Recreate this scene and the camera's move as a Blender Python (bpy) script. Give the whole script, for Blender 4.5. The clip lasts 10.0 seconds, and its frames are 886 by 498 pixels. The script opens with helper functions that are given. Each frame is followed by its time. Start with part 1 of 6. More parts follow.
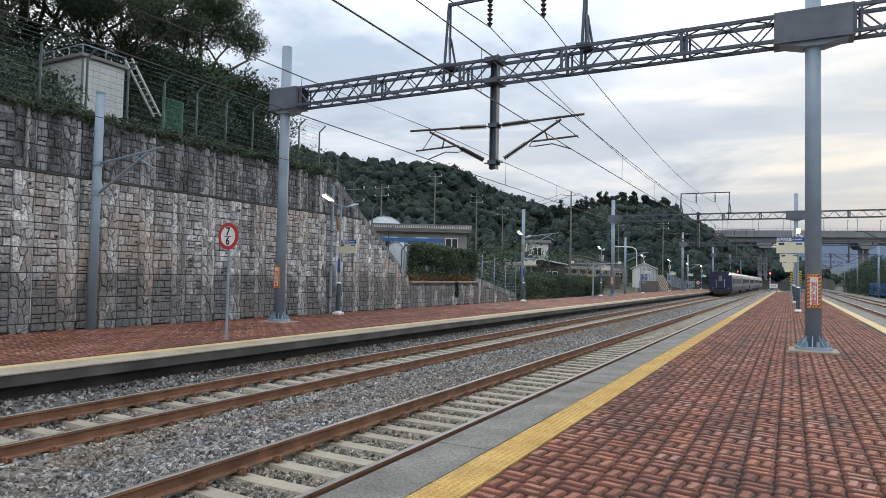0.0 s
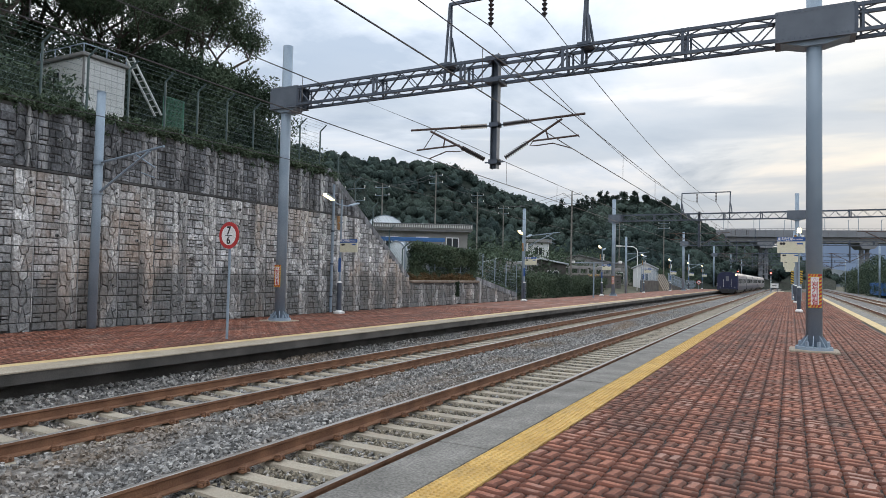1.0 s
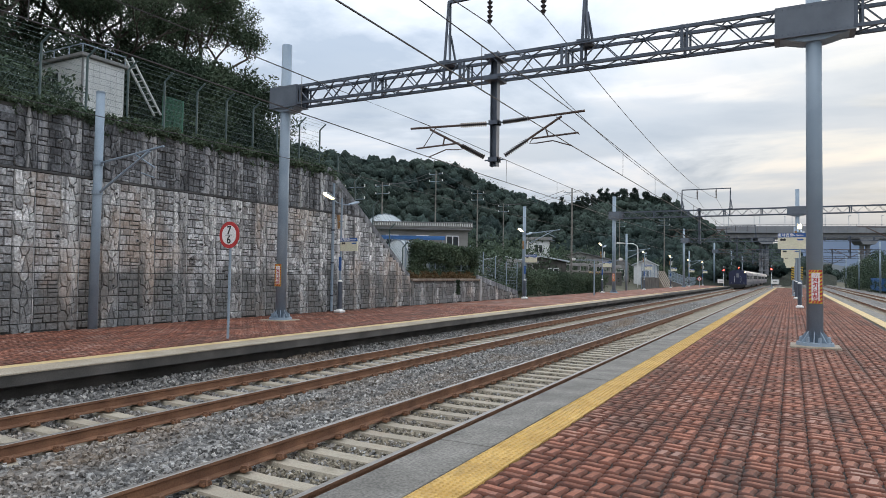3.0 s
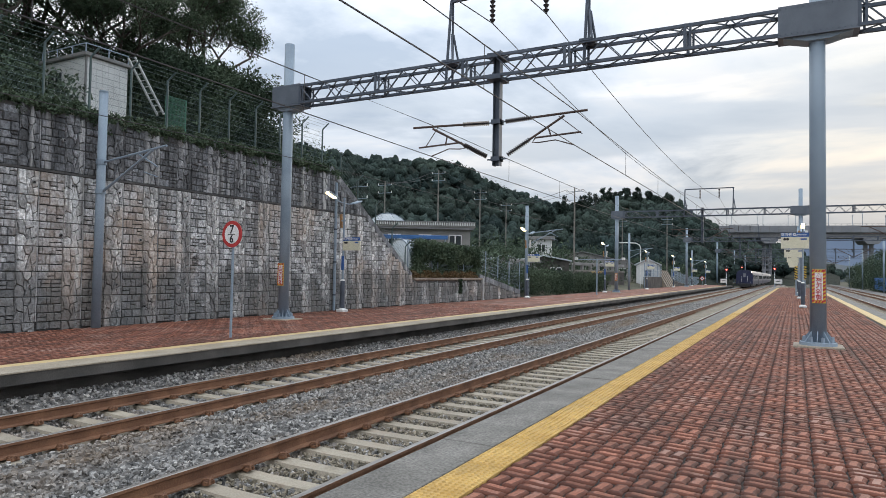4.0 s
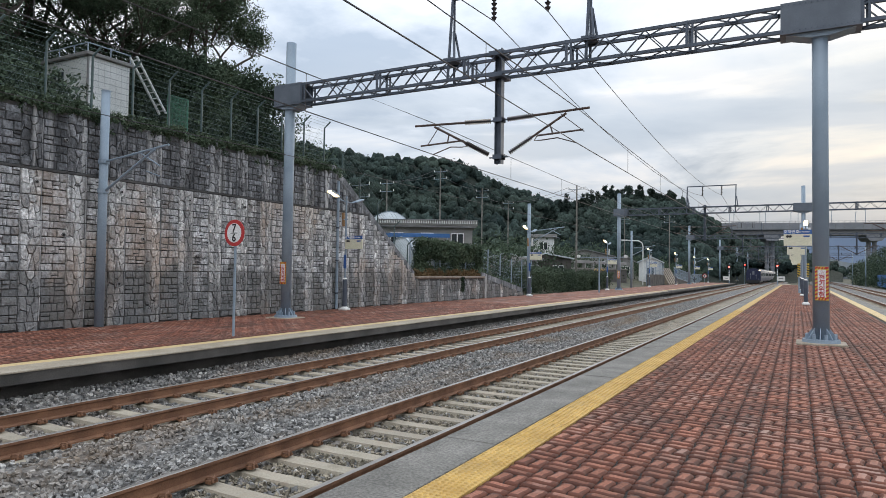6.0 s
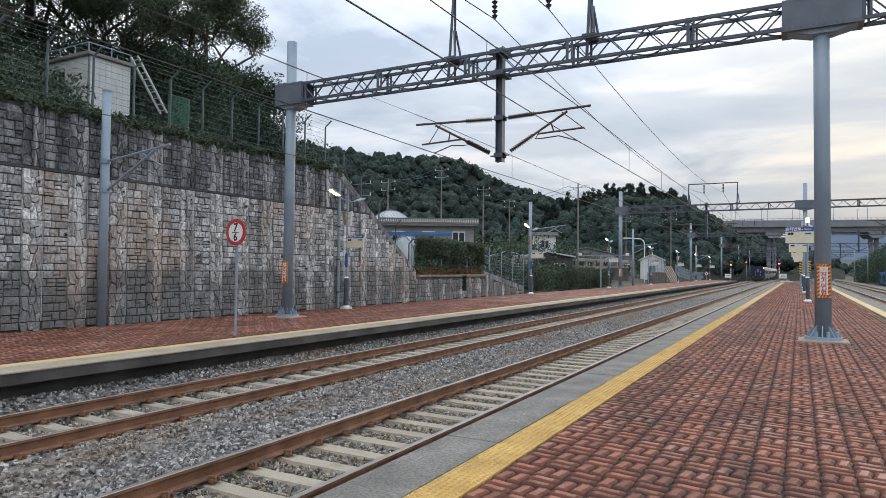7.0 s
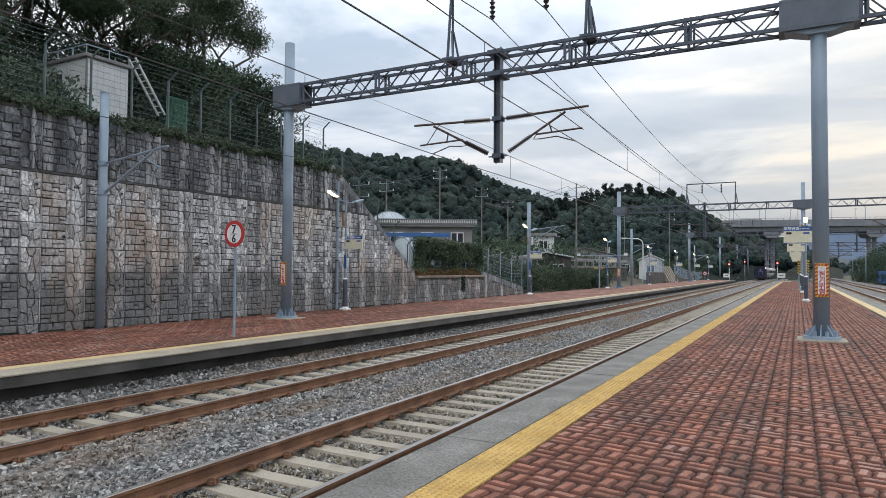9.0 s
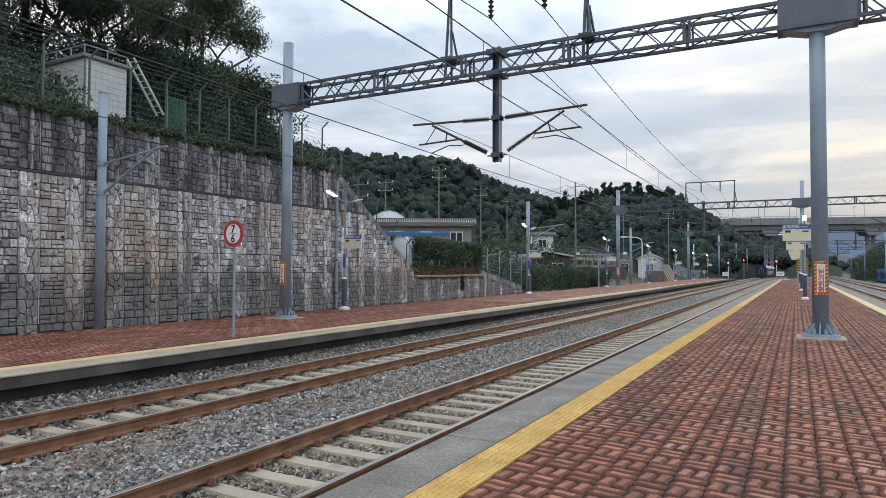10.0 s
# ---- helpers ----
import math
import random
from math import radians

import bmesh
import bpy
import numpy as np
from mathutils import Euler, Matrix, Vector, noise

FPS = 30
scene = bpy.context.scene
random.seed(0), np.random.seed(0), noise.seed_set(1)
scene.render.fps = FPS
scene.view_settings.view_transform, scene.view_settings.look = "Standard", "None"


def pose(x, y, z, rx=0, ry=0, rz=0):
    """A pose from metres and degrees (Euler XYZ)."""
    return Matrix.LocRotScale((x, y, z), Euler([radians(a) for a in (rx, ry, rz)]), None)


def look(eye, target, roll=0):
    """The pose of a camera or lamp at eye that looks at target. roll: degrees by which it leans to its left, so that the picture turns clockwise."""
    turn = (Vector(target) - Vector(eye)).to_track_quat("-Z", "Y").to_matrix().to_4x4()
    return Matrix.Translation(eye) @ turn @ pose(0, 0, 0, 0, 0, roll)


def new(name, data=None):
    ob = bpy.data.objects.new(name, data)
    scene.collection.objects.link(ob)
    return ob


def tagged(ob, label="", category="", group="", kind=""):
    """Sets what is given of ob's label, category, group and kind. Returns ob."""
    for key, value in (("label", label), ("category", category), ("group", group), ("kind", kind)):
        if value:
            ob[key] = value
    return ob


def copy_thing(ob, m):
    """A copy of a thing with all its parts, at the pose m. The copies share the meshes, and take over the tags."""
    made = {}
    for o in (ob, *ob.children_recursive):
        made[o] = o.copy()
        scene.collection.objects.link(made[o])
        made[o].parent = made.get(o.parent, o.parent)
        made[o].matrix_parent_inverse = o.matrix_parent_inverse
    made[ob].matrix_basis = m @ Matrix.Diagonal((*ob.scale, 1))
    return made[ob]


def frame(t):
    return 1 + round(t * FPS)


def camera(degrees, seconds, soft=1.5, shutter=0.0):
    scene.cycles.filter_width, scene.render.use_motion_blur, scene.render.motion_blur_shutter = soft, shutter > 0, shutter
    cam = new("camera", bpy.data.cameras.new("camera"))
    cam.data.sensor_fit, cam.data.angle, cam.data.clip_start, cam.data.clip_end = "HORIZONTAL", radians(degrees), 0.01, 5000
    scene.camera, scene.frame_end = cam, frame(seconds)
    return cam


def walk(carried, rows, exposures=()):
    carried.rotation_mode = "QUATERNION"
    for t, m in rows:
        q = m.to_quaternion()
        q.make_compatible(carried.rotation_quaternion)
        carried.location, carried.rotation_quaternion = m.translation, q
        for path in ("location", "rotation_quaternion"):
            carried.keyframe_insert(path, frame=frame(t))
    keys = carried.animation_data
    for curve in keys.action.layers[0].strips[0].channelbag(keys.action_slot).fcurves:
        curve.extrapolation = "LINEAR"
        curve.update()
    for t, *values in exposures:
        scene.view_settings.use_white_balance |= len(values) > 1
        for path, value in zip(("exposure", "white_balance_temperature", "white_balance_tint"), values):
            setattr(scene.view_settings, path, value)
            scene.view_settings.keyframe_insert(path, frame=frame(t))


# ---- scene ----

# Camera: held by hand beside the line, nearly still. z = 0 is the top of the island platform, y runs along the track.
EYE = Vector((0.0, 0.0, 1.439))


def aim(yaw, tilt, roll):
    a, b = radians(yaw), radians(tilt)
    way = Vector((-math.sin(a) * math.cos(b), math.cos(a) * math.cos(b), math.sin(b)))
    return look(EYE, EYE + way, roll)


cam = camera(68.47, 10.0, soft=0.7)
walk(cam, [
        (0, aim(28.087, 2.307, 1.244)),
        (0.5, aim(28.194, 2.318, 1.293)),
        (1, aim(28.148, 2.250, 1.310)),
        (1.5, aim(28.059, 2.207, 1.148)),
        (2, aim(27.958, 2.125, 1.031)),
        (2.5, aim(28.032, 2.108, 0.969)),
        (4, aim(28.395, 2.026, 0.992)),
        (4.5, aim(28.272, 1.933, 0.998)),
        (5, aim(28.365, 1.892, 0.911)),
        (5.5, aim(28.521, 1.895, 0.903)),
        (7, aim(28.706, 1.736, 0.646)),
        (7.5, aim(28.649, 1.732, 0.429)),
        (8, aim(28.651, 1.741, 0.403)),
        (8.5, aim(28.584, 1.802, 0.422)),
        (9, aim(28.584, 1.809, 0.422)),
        (9.5, aim(28.491, 1.779, 0.329)),
        (10, aim(28.516, 1.746, 0.245)),
        ], exposures=((0.0, 0.0), (10.0, 0.0)))

# ---- sky and sun ----
world = bpy.data.worlds.new("world")
scene.world = world
world.use_nodes = True
wn, wl = world.node_tree.nodes, world.node_tree.links
wn.clear()


def wnode(kind, **values):
    n = wn.new(kind)
    for k, v in values.items():
        n.inputs[k].default_value = v
    return n


SUN_ELEVATION, SUN_AZIMUTH = radians(9), radians(14)     # low in the west, ahead and to the right of the line
sky = wn.new("ShaderNodeTexSky")
sky.sky_type = "NISHITA"
sky.sun_disc = False
sky.sun_elevation, sky.sun_rotation = SUN_ELEVATION, SUN_AZIMUTH
sky.air_density, sky.dust_density = 1.0, 2.0
coord = wn.new("ShaderNodeTexCoord")
# clouds: noise on a flat layer above, so that they crowd together towards the horizon
split = wn.new("ShaderNodeSeparateXYZ")
wl.new(coord.outputs["Generated"], split.inputs[0])
up = wn.new("ShaderNodeMath"); up.operation = "MAXIMUM"; up.inputs[1].default_value = 0.0
wl.new(split.outputs[2], up.inputs[0])
lift = wn.new("ShaderNodeMath"); lift.operation = "ADD"; lift.inputs[1].default_value = 0.12
wl.new(up.outputs[0], lift.inputs[0])
px = wn.new("ShaderNodeMath"); px.operation = "DIVIDE"
py = wn.new("ShaderNodeMath"); py.operation = "DIVIDE"
wl.new(split.outputs[0], px.inputs[0]); wl.new(lift.outputs[0], px.inputs[1])
wl.new(split.outputs[1], py.inputs[0]); wl.new(lift.outputs[0], py.inputs[1])
flat = wn.new("ShaderNodeCombineXYZ")
wl.new(px.outputs[0], flat.inputs[0]); wl.new(py.outputs[0], flat.inputs[1])
big = wnode("ShaderNodeTexNoise", Scale=0.8, Detail=10.0, Roughness=0.55, Distortion=0.35)
wl.new(flat.outputs[0], big.inputs["Vector"])
cover = wn.new("ShaderNodeValToRGB")
cover.color_ramp.elements[0].position, cover.color_ramp.elements[0].color = 0.40, (0.47, 0.56, 0.69, 1)
cover.color_ramp.elements[1].position, cover.color_ramp.elements[1].color = 0.575, (0.97, 0.98, 1.01, 1)
mid = cover.color_ramp.elements.new(0.50)
mid.color = (0.78, 0.85, 0.95, 1)
wl.new(big.outputs["Fac"], cover.inputs[0])
# the cloud layer is warmer and brighter towards the low sun
toward = wn.new("ShaderNodeVectorMath"); toward.operation = "DOT_PRODUCT"
toward.inputs[1].default_value = (math.sin(SUN_AZIMUTH) * math.cos(SUN_ELEVATION), math.cos(SUN_AZIMUTH) * math.cos(SUN_ELEVATION), math.sin(SUN_ELEVATION))
wl.new(coord.outputs["Generated"], toward.inputs[0])
glow = wn.new("ShaderNodeMapRange")
glow.inputs["From Min"].default_value, glow.inputs["From Max"].default_value = 0.90, 1.0
glow.inputs["To Min"].default_value, glow.inputs["To Max"].default_value = 0.0, 1.0
wl.new(toward.outputs["Value"], glow.inputs["Value"])
warm = wn.new("ShaderNodeMix"); warm.data_type = "RGBA"; warm.blend_type = "MULTIPLY"
warm.inputs["B"].default_value = (1.06, 0.985, 0.86, 1)
wl.new(glow.outputs[0], warm.inputs["Factor"]); wl.new(cover.outputs[0], warm.inputs["A"])
layer = wnode("ShaderNodeBackground", Strength=1.0)
# an overcast sky grows brighter towards the zenith
high = wn.new("ShaderNodeMapRange")
high.inputs["From Min"].default_value, high.inputs["From Max"].default_value = 0.0, 0.95
high.inputs["To Min"].default_value, high.inputs["To Max"].default_value = 0.67, 2.36
wl.new(split.outputs[2], high.inputs["Value"])
wl.new(high.outputs[0], layer.inputs["Strength"])
# long grey-blue banks of stratus low over the horizon
long = wn.new("ShaderNodeVectorMath"); long.operation = "MULTIPLY"; long.inputs[1].default_value = (1.3, 1.3, 11.0)
wl.new(coord.outputs["Generated"], long.inputs[0])
bank_noise = wnode("ShaderNodeTexNoise", Scale=1.25, Detail=7.0, Roughness=0.5, Distortion=0.3)
wl.new(long.outputs[0], bank_noise.inputs["Vector"])
bank_edge = wn.new("ShaderNodeMapRange"); bank_edge.interpolation_type = "SMOOTHSTEP"
bank_edge.inputs["From Min"].default_value, bank_edge.inputs["From Max"].default_value = 0.46, 0.56
bank_edge.inputs["To Max"].default_value = 0.75
wl.new(bank_noise.outputs["Fac"], bank_edge.inputs["Value"])
low = wn.new("ShaderNodeMapRange")
low.inputs["From Min"].default_value, low.inputs["From Max"].default_value = 0.22, 0.34
low.inputs["To Min"].default_value, low.inputs["To Max"].default_value = 1.0, 0.0
wl.new(split.outputs[2], low.inputs["Value"])
bank_amount = wn.new("ShaderNodeMath"); bank_amount.operation = "MULTIPLY"
wl.new(bank_edge.outputs[0], bank_amount.inputs[0]); wl.new(low.outputs[0], bank_amount.inputs[1])
stratus = wn.new("ShaderNodeMix"); stratus.data_type = "RGBA"
stratus.inputs["B"].default_value = (0.58, 0.66, 0.76, 1)
wl.new(bank_amount.outputs[0], stratus.inputs["Factor"]); wl.new(warm.outputs["Result"], stratus.inputs["A"])
wl.new(stratus.outputs["Result"], layer.inputs["Color"])
clear = wnode("ShaderNodeBackground", Strength=0.06)
wl.new(sky.outputs[0], clear.inputs["Color"])
both = wn.new("ShaderNodeMixShader"); both.inputs[0].default_value = 0.94
wl.new(clear.outputs[0], both.inputs[1]); wl.new(layer.outputs[0], both.inputs[2])
wout = wn.new("ShaderNodeOutputWorld")
wl.new(both.outputs[0], wout.inputs["Surface"])

sun = new("sun", bpy.data.lights.new("sun", "SUN"))
sun.data.energy, sun.data.angle, sun.data.color = 0.6, radians(20), (1.0, 0.9, 0.78)
sun.matrix_world = look((0, 0, 50), Vector((0, 0, 50)) - Vector((math.sin(SUN_AZIMUTH) * math.cos(SUN_ELEVATION), math.cos(SUN_AZIMUTH) * math.cos(SUN_ELEVATION), math.sin(SUN_ELEVATION))))


# ---- materials ----
def material(name, colours, scale=4.0, rough=0.7, bump=0.2, metal=0.0, fine=40.0, spread=0.0, emit=None, strength=0.0,
             streaks=None, stretch=(1, 1, 1), spec=0.5, bump_dist=0.02, placed=False, grit=0.78):
    """A node material: two colours mixed by coarse noise, darkened and roughened by fine noise; spread varies it from piece to piece;
    placed: the pattern runs on over neighbouring pieces."""
    m = bpy.data.materials.new(name)
    m.use_nodes = True
    n, l = m.node_tree.nodes, m.node_tree.links
    b = n["Principled BSDF"]
    tc = n.new("ShaderNodeTexCoord")
    mp = n.new("ShaderNodeMapping"); mp.inputs["Scale"].default_value = stretch
    where = n.new("ShaderNodeNewGeometry").outputs["Position"] if placed else tc.outputs["Object"]
    l.new(where, mp.inputs[0])
    n1 = n.new("ShaderNodeTexNoise"); n1.inputs["Scale"].default_value = scale; n1.inputs["Detail"].default_value = 6
    n2 = n.new("ShaderNodeTexNoise"); n2.inputs["Scale"].default_value = fine; n2.inputs["Detail"].default_value = 4
    l.new(mp.outputs[0], n1.inputs["Vector"]); l.new(mp.outputs[0], n2.inputs["Vector"])
    ramp = n.new("ShaderNodeValToRGB")
    ramp.color_ramp.elements[0].position, ramp.color_ramp.elements[1].position = 0.32, 0.68
    ramp.color_ramp.elements[0].color = (*colours[0], 1)
    ramp.color_ramp.elements[1].color = (*colours[-1], 1)
    for i, c in enumerate(colours[1:-1]):
        e = ramp.color_ramp.elements.new(0.32 + 0.36 * (i + 1) / (len(colours) - 1))
        e.color = (*c, 1)
    l.new(n1.outputs["Fac"], ramp.inputs[0])
    col = ramp.outputs[0]
    f = n.new("ShaderNodeMapRange")
    f.inputs["From Min"].default_value, f.inputs["From Max"].default_value = 0.3, 0.7
    f.inputs["To Min"].default_value, f.inputs["To Max"].default_value = grit, 1.9 - grit
    l.new(n2.outputs["Fac"], f.inputs["Value"])
    mul = n.new("ShaderNodeMix"); mul.data_type = "RGBA"; mul.blend_type = "MULTIPLY"; mul.inputs["Factor"].default_value = 1
    l.new(col, mul.inputs["A"]); l.new(f.outputs[0], mul.inputs["B"])
    col = mul.outputs["Result"]
    if spread:
        oi, ge = n.new("ShaderNodeObjectInfo"), n.new("ShaderNodeNewGeometry")
        add = n.new("ShaderNodeMath"); add.operation = "ADD"
        l.new(oi.outputs["Random"], add.inputs[0]); l.new(ge.outputs["Random Per Island"], add.inputs[1])
        fr = n.new("ShaderNodeMath"); fr.operation = "FRACT"; l.new(add.outputs[0], fr.inputs[0])
        mr = n.new("ShaderNodeMapRange")
        mr.inputs["To Min"].default_value, mr.inputs["To Max"].default_value = 1 - spread, 1 + spread
        l.new(fr.outputs[0], mr.inputs["Value"])
        m2 = n.new("ShaderNodeMix"); m2.data_type = "RGBA"; m2.blend_type = "MULTIPLY"; m2.inputs["Factor"].default_value = 1
        l.new(col, m2.inputs["A"]); l.new(mr.outputs[0], m2.inputs["B"])
        col = m2.outputs["Result"]
    for st in streaks or ():
        # stains with a shape of their own: (colour, scale vector, low, high, amount)
        # with two heights more, the stain keeps to a ragged band of the wall that fades out from the first height to the second
        c, sv, lo, hi, amount = st[:5]
        mp2 = n.new("ShaderNodeMapping"); mp2.inputs["Scale"].default_value = sv
        l.new(where, mp2.inputs[0])
        n3 = n.new("ShaderNodeTexNoise"); n3.inputs["Scale"].default_value = 1; n3.inputs["Detail"].default_value = 9; n3.inputs["Roughness"].default_value = 0.62
        l.new(mp2.outputs[0], n3.inputs["Vector"])
        r3 = n.new("ShaderNodeMapRange")
        r3.inputs["From Min"].default_value, r3.inputs["From Max"].default_value = lo, hi
        r3.inputs["To Max"].default_value = amount
        l.new(n3.outputs["Fac"], r3.inputs["Value"])
        reach = r3.outputs[0]
        if len(st) > 5:
            sp = n.new("ShaderNodeSeparateXYZ"); l.new(where, sp.inputs[0])
            mp4 = n.new("ShaderNodeMapping"); mp4.inputs["Scale"].default_value = (1, 0.9, 0.35)
            l.new(where, mp4.inputs[0])
            n4 = n.new("ShaderNodeTexNoise"); n4.inputs["Scale"].default_value = 1.6; n4.inputs["Detail"].default_value = 5
            l.new(mp4.outputs[0], n4.inputs["Vector"])
            ragged = n.new("ShaderNodeMath"); ragged.operation = "MULTIPLY_ADD"
            ragged.inputs[1].default_value = 2.4
            l.new(n4.outputs["Fac"], ragged.inputs[0]); l.new(sp.outputs[2], ragged.inputs[2])
            r4 = n.new("ShaderNodeMapRange")
            r4.inputs["From Min"].default_value, r4.inputs["From Max"].default_value = st[5] + 1.2, st[6] + 1.2
            r4.inputs["To Min"].default_value, r4.inputs["To Max"].default_value = 1.0, 0.0
            l.new(ragged.outputs[0], r4.inputs["Value"])
            both_ = n.new("ShaderNodeMath"); both_.operation = "MULTIPLY"
            l.new(r3.outputs[0], both_.inputs[0]); l.new(r4.outputs[0], both_.inputs[1])
            reach = both_.outputs[0]
        m3 = n.new("ShaderNodeMix"); m3.data_type = "RGBA"
        m3.inputs["B"].default_value = (*c, 1)
        l.new(reach, m3.inputs["Factor"]); l.new(col, m3.inputs["A"])
        col = m3.outputs["Result"]
    l.new(col, b.inputs["Base Color"])
    rr = n.new("ShaderNodeMapRange")
    rr.inputs["To Min"].default_value, rr.inputs["To Max"].default_value = max(0.03, rough - 0.12), min(1, rough + 0.12)
    l.new(n2.outputs["Fac"], rr.inputs["Value"]); l.new(rr.outputs[0], b.inputs["Roughness"])
    b.inputs["Metallic"].default_value = metal
    b.inputs["Specular IOR Level"].default_value = spec
    if bump:
        bp = n.new("ShaderNodeBump"); bp.inputs["Strength"].default_value = bump; bp.inputs["Distance"].default_value = bump_dist
        l.new(n2.outputs["Fac"], bp.inputs["Height"]); l.new(bp.outputs[0], b.inputs["Normal"])
    if emit:
        b.inputs["Emission Color"].default_value = (*emit, 1)
        b.inputs["Emission Strength"].default_value = strength
    return m


M = {}
M["soil"] = material("soil", [(0.05, 0.052, 0.03), (0.10, 0.092, 0.055)], 0.3, 0.95, 0.5, fine=6)
M["ballast"] = material("ballast", [(0.035, 0.035, 0.036), (0.27, 0.258, 0.24)], 9, 0.9, 1.0, fine=14, bump_dist=0.06, grit=0.4,
                        streaks=[((0.17, 0.12, 0.08), (0.9, 0.25, 1), 0.52, 0.7, 0.55)])
M["stone_chip"] = material("stone_chip", [(0.15, 0.148, 0.145), (0.40, 0.385, 0.36)], 9, 0.85, 0.3, spread=0.6, fine=60,
                           streaks=[((0.26, 0.18, 0.11), (0.9, 0.25, 1), 0.50, 0.68, 0.6)])
M["crib_chip"] = material("crib_chip", [(0.13, 0.115, 0.085), (0.33, 0.285, 0.215)], 9, 0.9, 0.3, spread=0.55, fine=60)
M["box_paint"] = material("box_paint", [(0.10, 0.12, 0.15), (0.15, 0.175, 0.21)], 1.5, 0.5, 0.05, fine=90)
M["concrete"] = material("concrete", placed=True, colours=[(0.135, 0.127, 0.112), (0.235, 0.222, 0.198)], scale=2.2, rough=0.85, bump=0.5, fine=48, grit=0.55,
                         streaks=[((0.12, 0.115, 0.10), (2.5, 1.2, 2), 0.55, 0.75, 0.45)])
M["concrete_pale"] = material("concrete_pale", grit=0.65, placed=True, colours=[(0.27, 0.225, 0.165), (0.39, 0.335, 0.26)], scale=1.6, rough=0.85, bump=0.25, fine=60,
                              streaks=[((0.2, 0.19, 0.16), (1.5, 0.6, 2), 0.55, 0.75, 0.6)])
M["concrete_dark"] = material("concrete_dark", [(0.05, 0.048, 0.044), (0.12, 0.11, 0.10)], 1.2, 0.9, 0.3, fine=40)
M["sleeper"] = material("sleeper", placed=True, colours=[(0.28, 0.245, 0.185), (0.42, 0.375, 0.30)], scale=3, rough=0.85, bump=0.2, fine=50, spread=0.12,
                        streaks=[((0.22, 0.15, 0.09), (3, 3, 3), 0.5, 0.75, 0.6)])
M["rail_rust"] = material("rail_rust", [(0.14, 0.066, 0.036), (0.25, 0.125, 0.068)], 3, 0.8, 0.3, fine=60)
M["rail_head"] = material("rail_head", [(0.36, 0.33, 0.30), (0.5, 0.47, 0.44)], 6, 0.45, 0.05, metal=1.0, stretch=(1, 0.05, 1))
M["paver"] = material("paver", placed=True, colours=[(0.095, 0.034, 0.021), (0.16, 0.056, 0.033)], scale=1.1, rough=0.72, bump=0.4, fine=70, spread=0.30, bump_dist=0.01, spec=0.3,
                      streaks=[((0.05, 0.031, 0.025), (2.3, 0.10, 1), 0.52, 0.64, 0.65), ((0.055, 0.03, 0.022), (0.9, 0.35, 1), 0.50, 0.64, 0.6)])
M["paver_pale"] = material("paver_pale", placed=True, colours=[(0.22, 0.085, 0.053), (0.34, 0.150, 0.10)], scale=1.1, rough=0.8, spec=0.25, grit=0.6, bump=0.4, fine=70, spread=0.32, bump_dist=0.01,
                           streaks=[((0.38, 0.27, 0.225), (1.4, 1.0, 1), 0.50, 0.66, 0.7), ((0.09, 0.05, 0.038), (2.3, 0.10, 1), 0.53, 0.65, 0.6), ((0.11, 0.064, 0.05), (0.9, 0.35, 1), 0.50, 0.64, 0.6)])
M["joint"] = material("joint", [(0.018, 0.014, 0.012), (0.038, 0.027, 0.022)], 8, 0.95, 0.3, fine=60)
M["tactile"] = material("tactile", placed=True, colours=[(0.47, 0.285, 0.07), (0.60, 0.39, 0.12)], scale=3, rough=0.65, bump=0.2, fine=60, spread=0.10,
                        streaks=[((0.30, 0.22, 0.10), (2.5, 1.5, 2), 0.55, 0.78, 0.6)])
M["tactile_faded"] = material("tactile_faded", placed=True, colours=[(0.50, 0.36, 0.15), (0.62, 0.47, 0.24)], scale=3, rough=0.7, bump=0.2, fine=60, grit=0.7)
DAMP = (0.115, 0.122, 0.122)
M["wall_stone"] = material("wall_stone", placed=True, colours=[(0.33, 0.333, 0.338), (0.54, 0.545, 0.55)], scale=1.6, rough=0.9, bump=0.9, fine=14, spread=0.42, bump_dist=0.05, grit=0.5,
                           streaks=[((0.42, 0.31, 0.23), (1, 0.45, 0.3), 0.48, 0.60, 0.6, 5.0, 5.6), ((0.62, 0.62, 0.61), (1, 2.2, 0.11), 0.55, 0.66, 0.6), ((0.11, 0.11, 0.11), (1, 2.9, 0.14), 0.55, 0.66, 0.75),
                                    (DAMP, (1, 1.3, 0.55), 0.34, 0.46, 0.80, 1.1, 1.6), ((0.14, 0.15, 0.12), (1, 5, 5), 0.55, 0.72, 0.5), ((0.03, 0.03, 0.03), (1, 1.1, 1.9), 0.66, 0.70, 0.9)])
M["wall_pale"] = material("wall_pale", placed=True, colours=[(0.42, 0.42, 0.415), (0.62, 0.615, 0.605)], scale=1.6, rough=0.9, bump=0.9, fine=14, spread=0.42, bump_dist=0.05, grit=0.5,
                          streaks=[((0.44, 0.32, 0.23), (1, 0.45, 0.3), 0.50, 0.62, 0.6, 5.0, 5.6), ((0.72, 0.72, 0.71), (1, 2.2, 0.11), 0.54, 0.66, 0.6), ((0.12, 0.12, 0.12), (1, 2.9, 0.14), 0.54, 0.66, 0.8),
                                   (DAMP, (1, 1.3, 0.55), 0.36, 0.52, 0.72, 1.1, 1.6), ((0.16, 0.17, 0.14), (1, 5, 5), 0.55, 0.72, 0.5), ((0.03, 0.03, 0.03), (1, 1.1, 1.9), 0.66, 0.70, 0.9)])
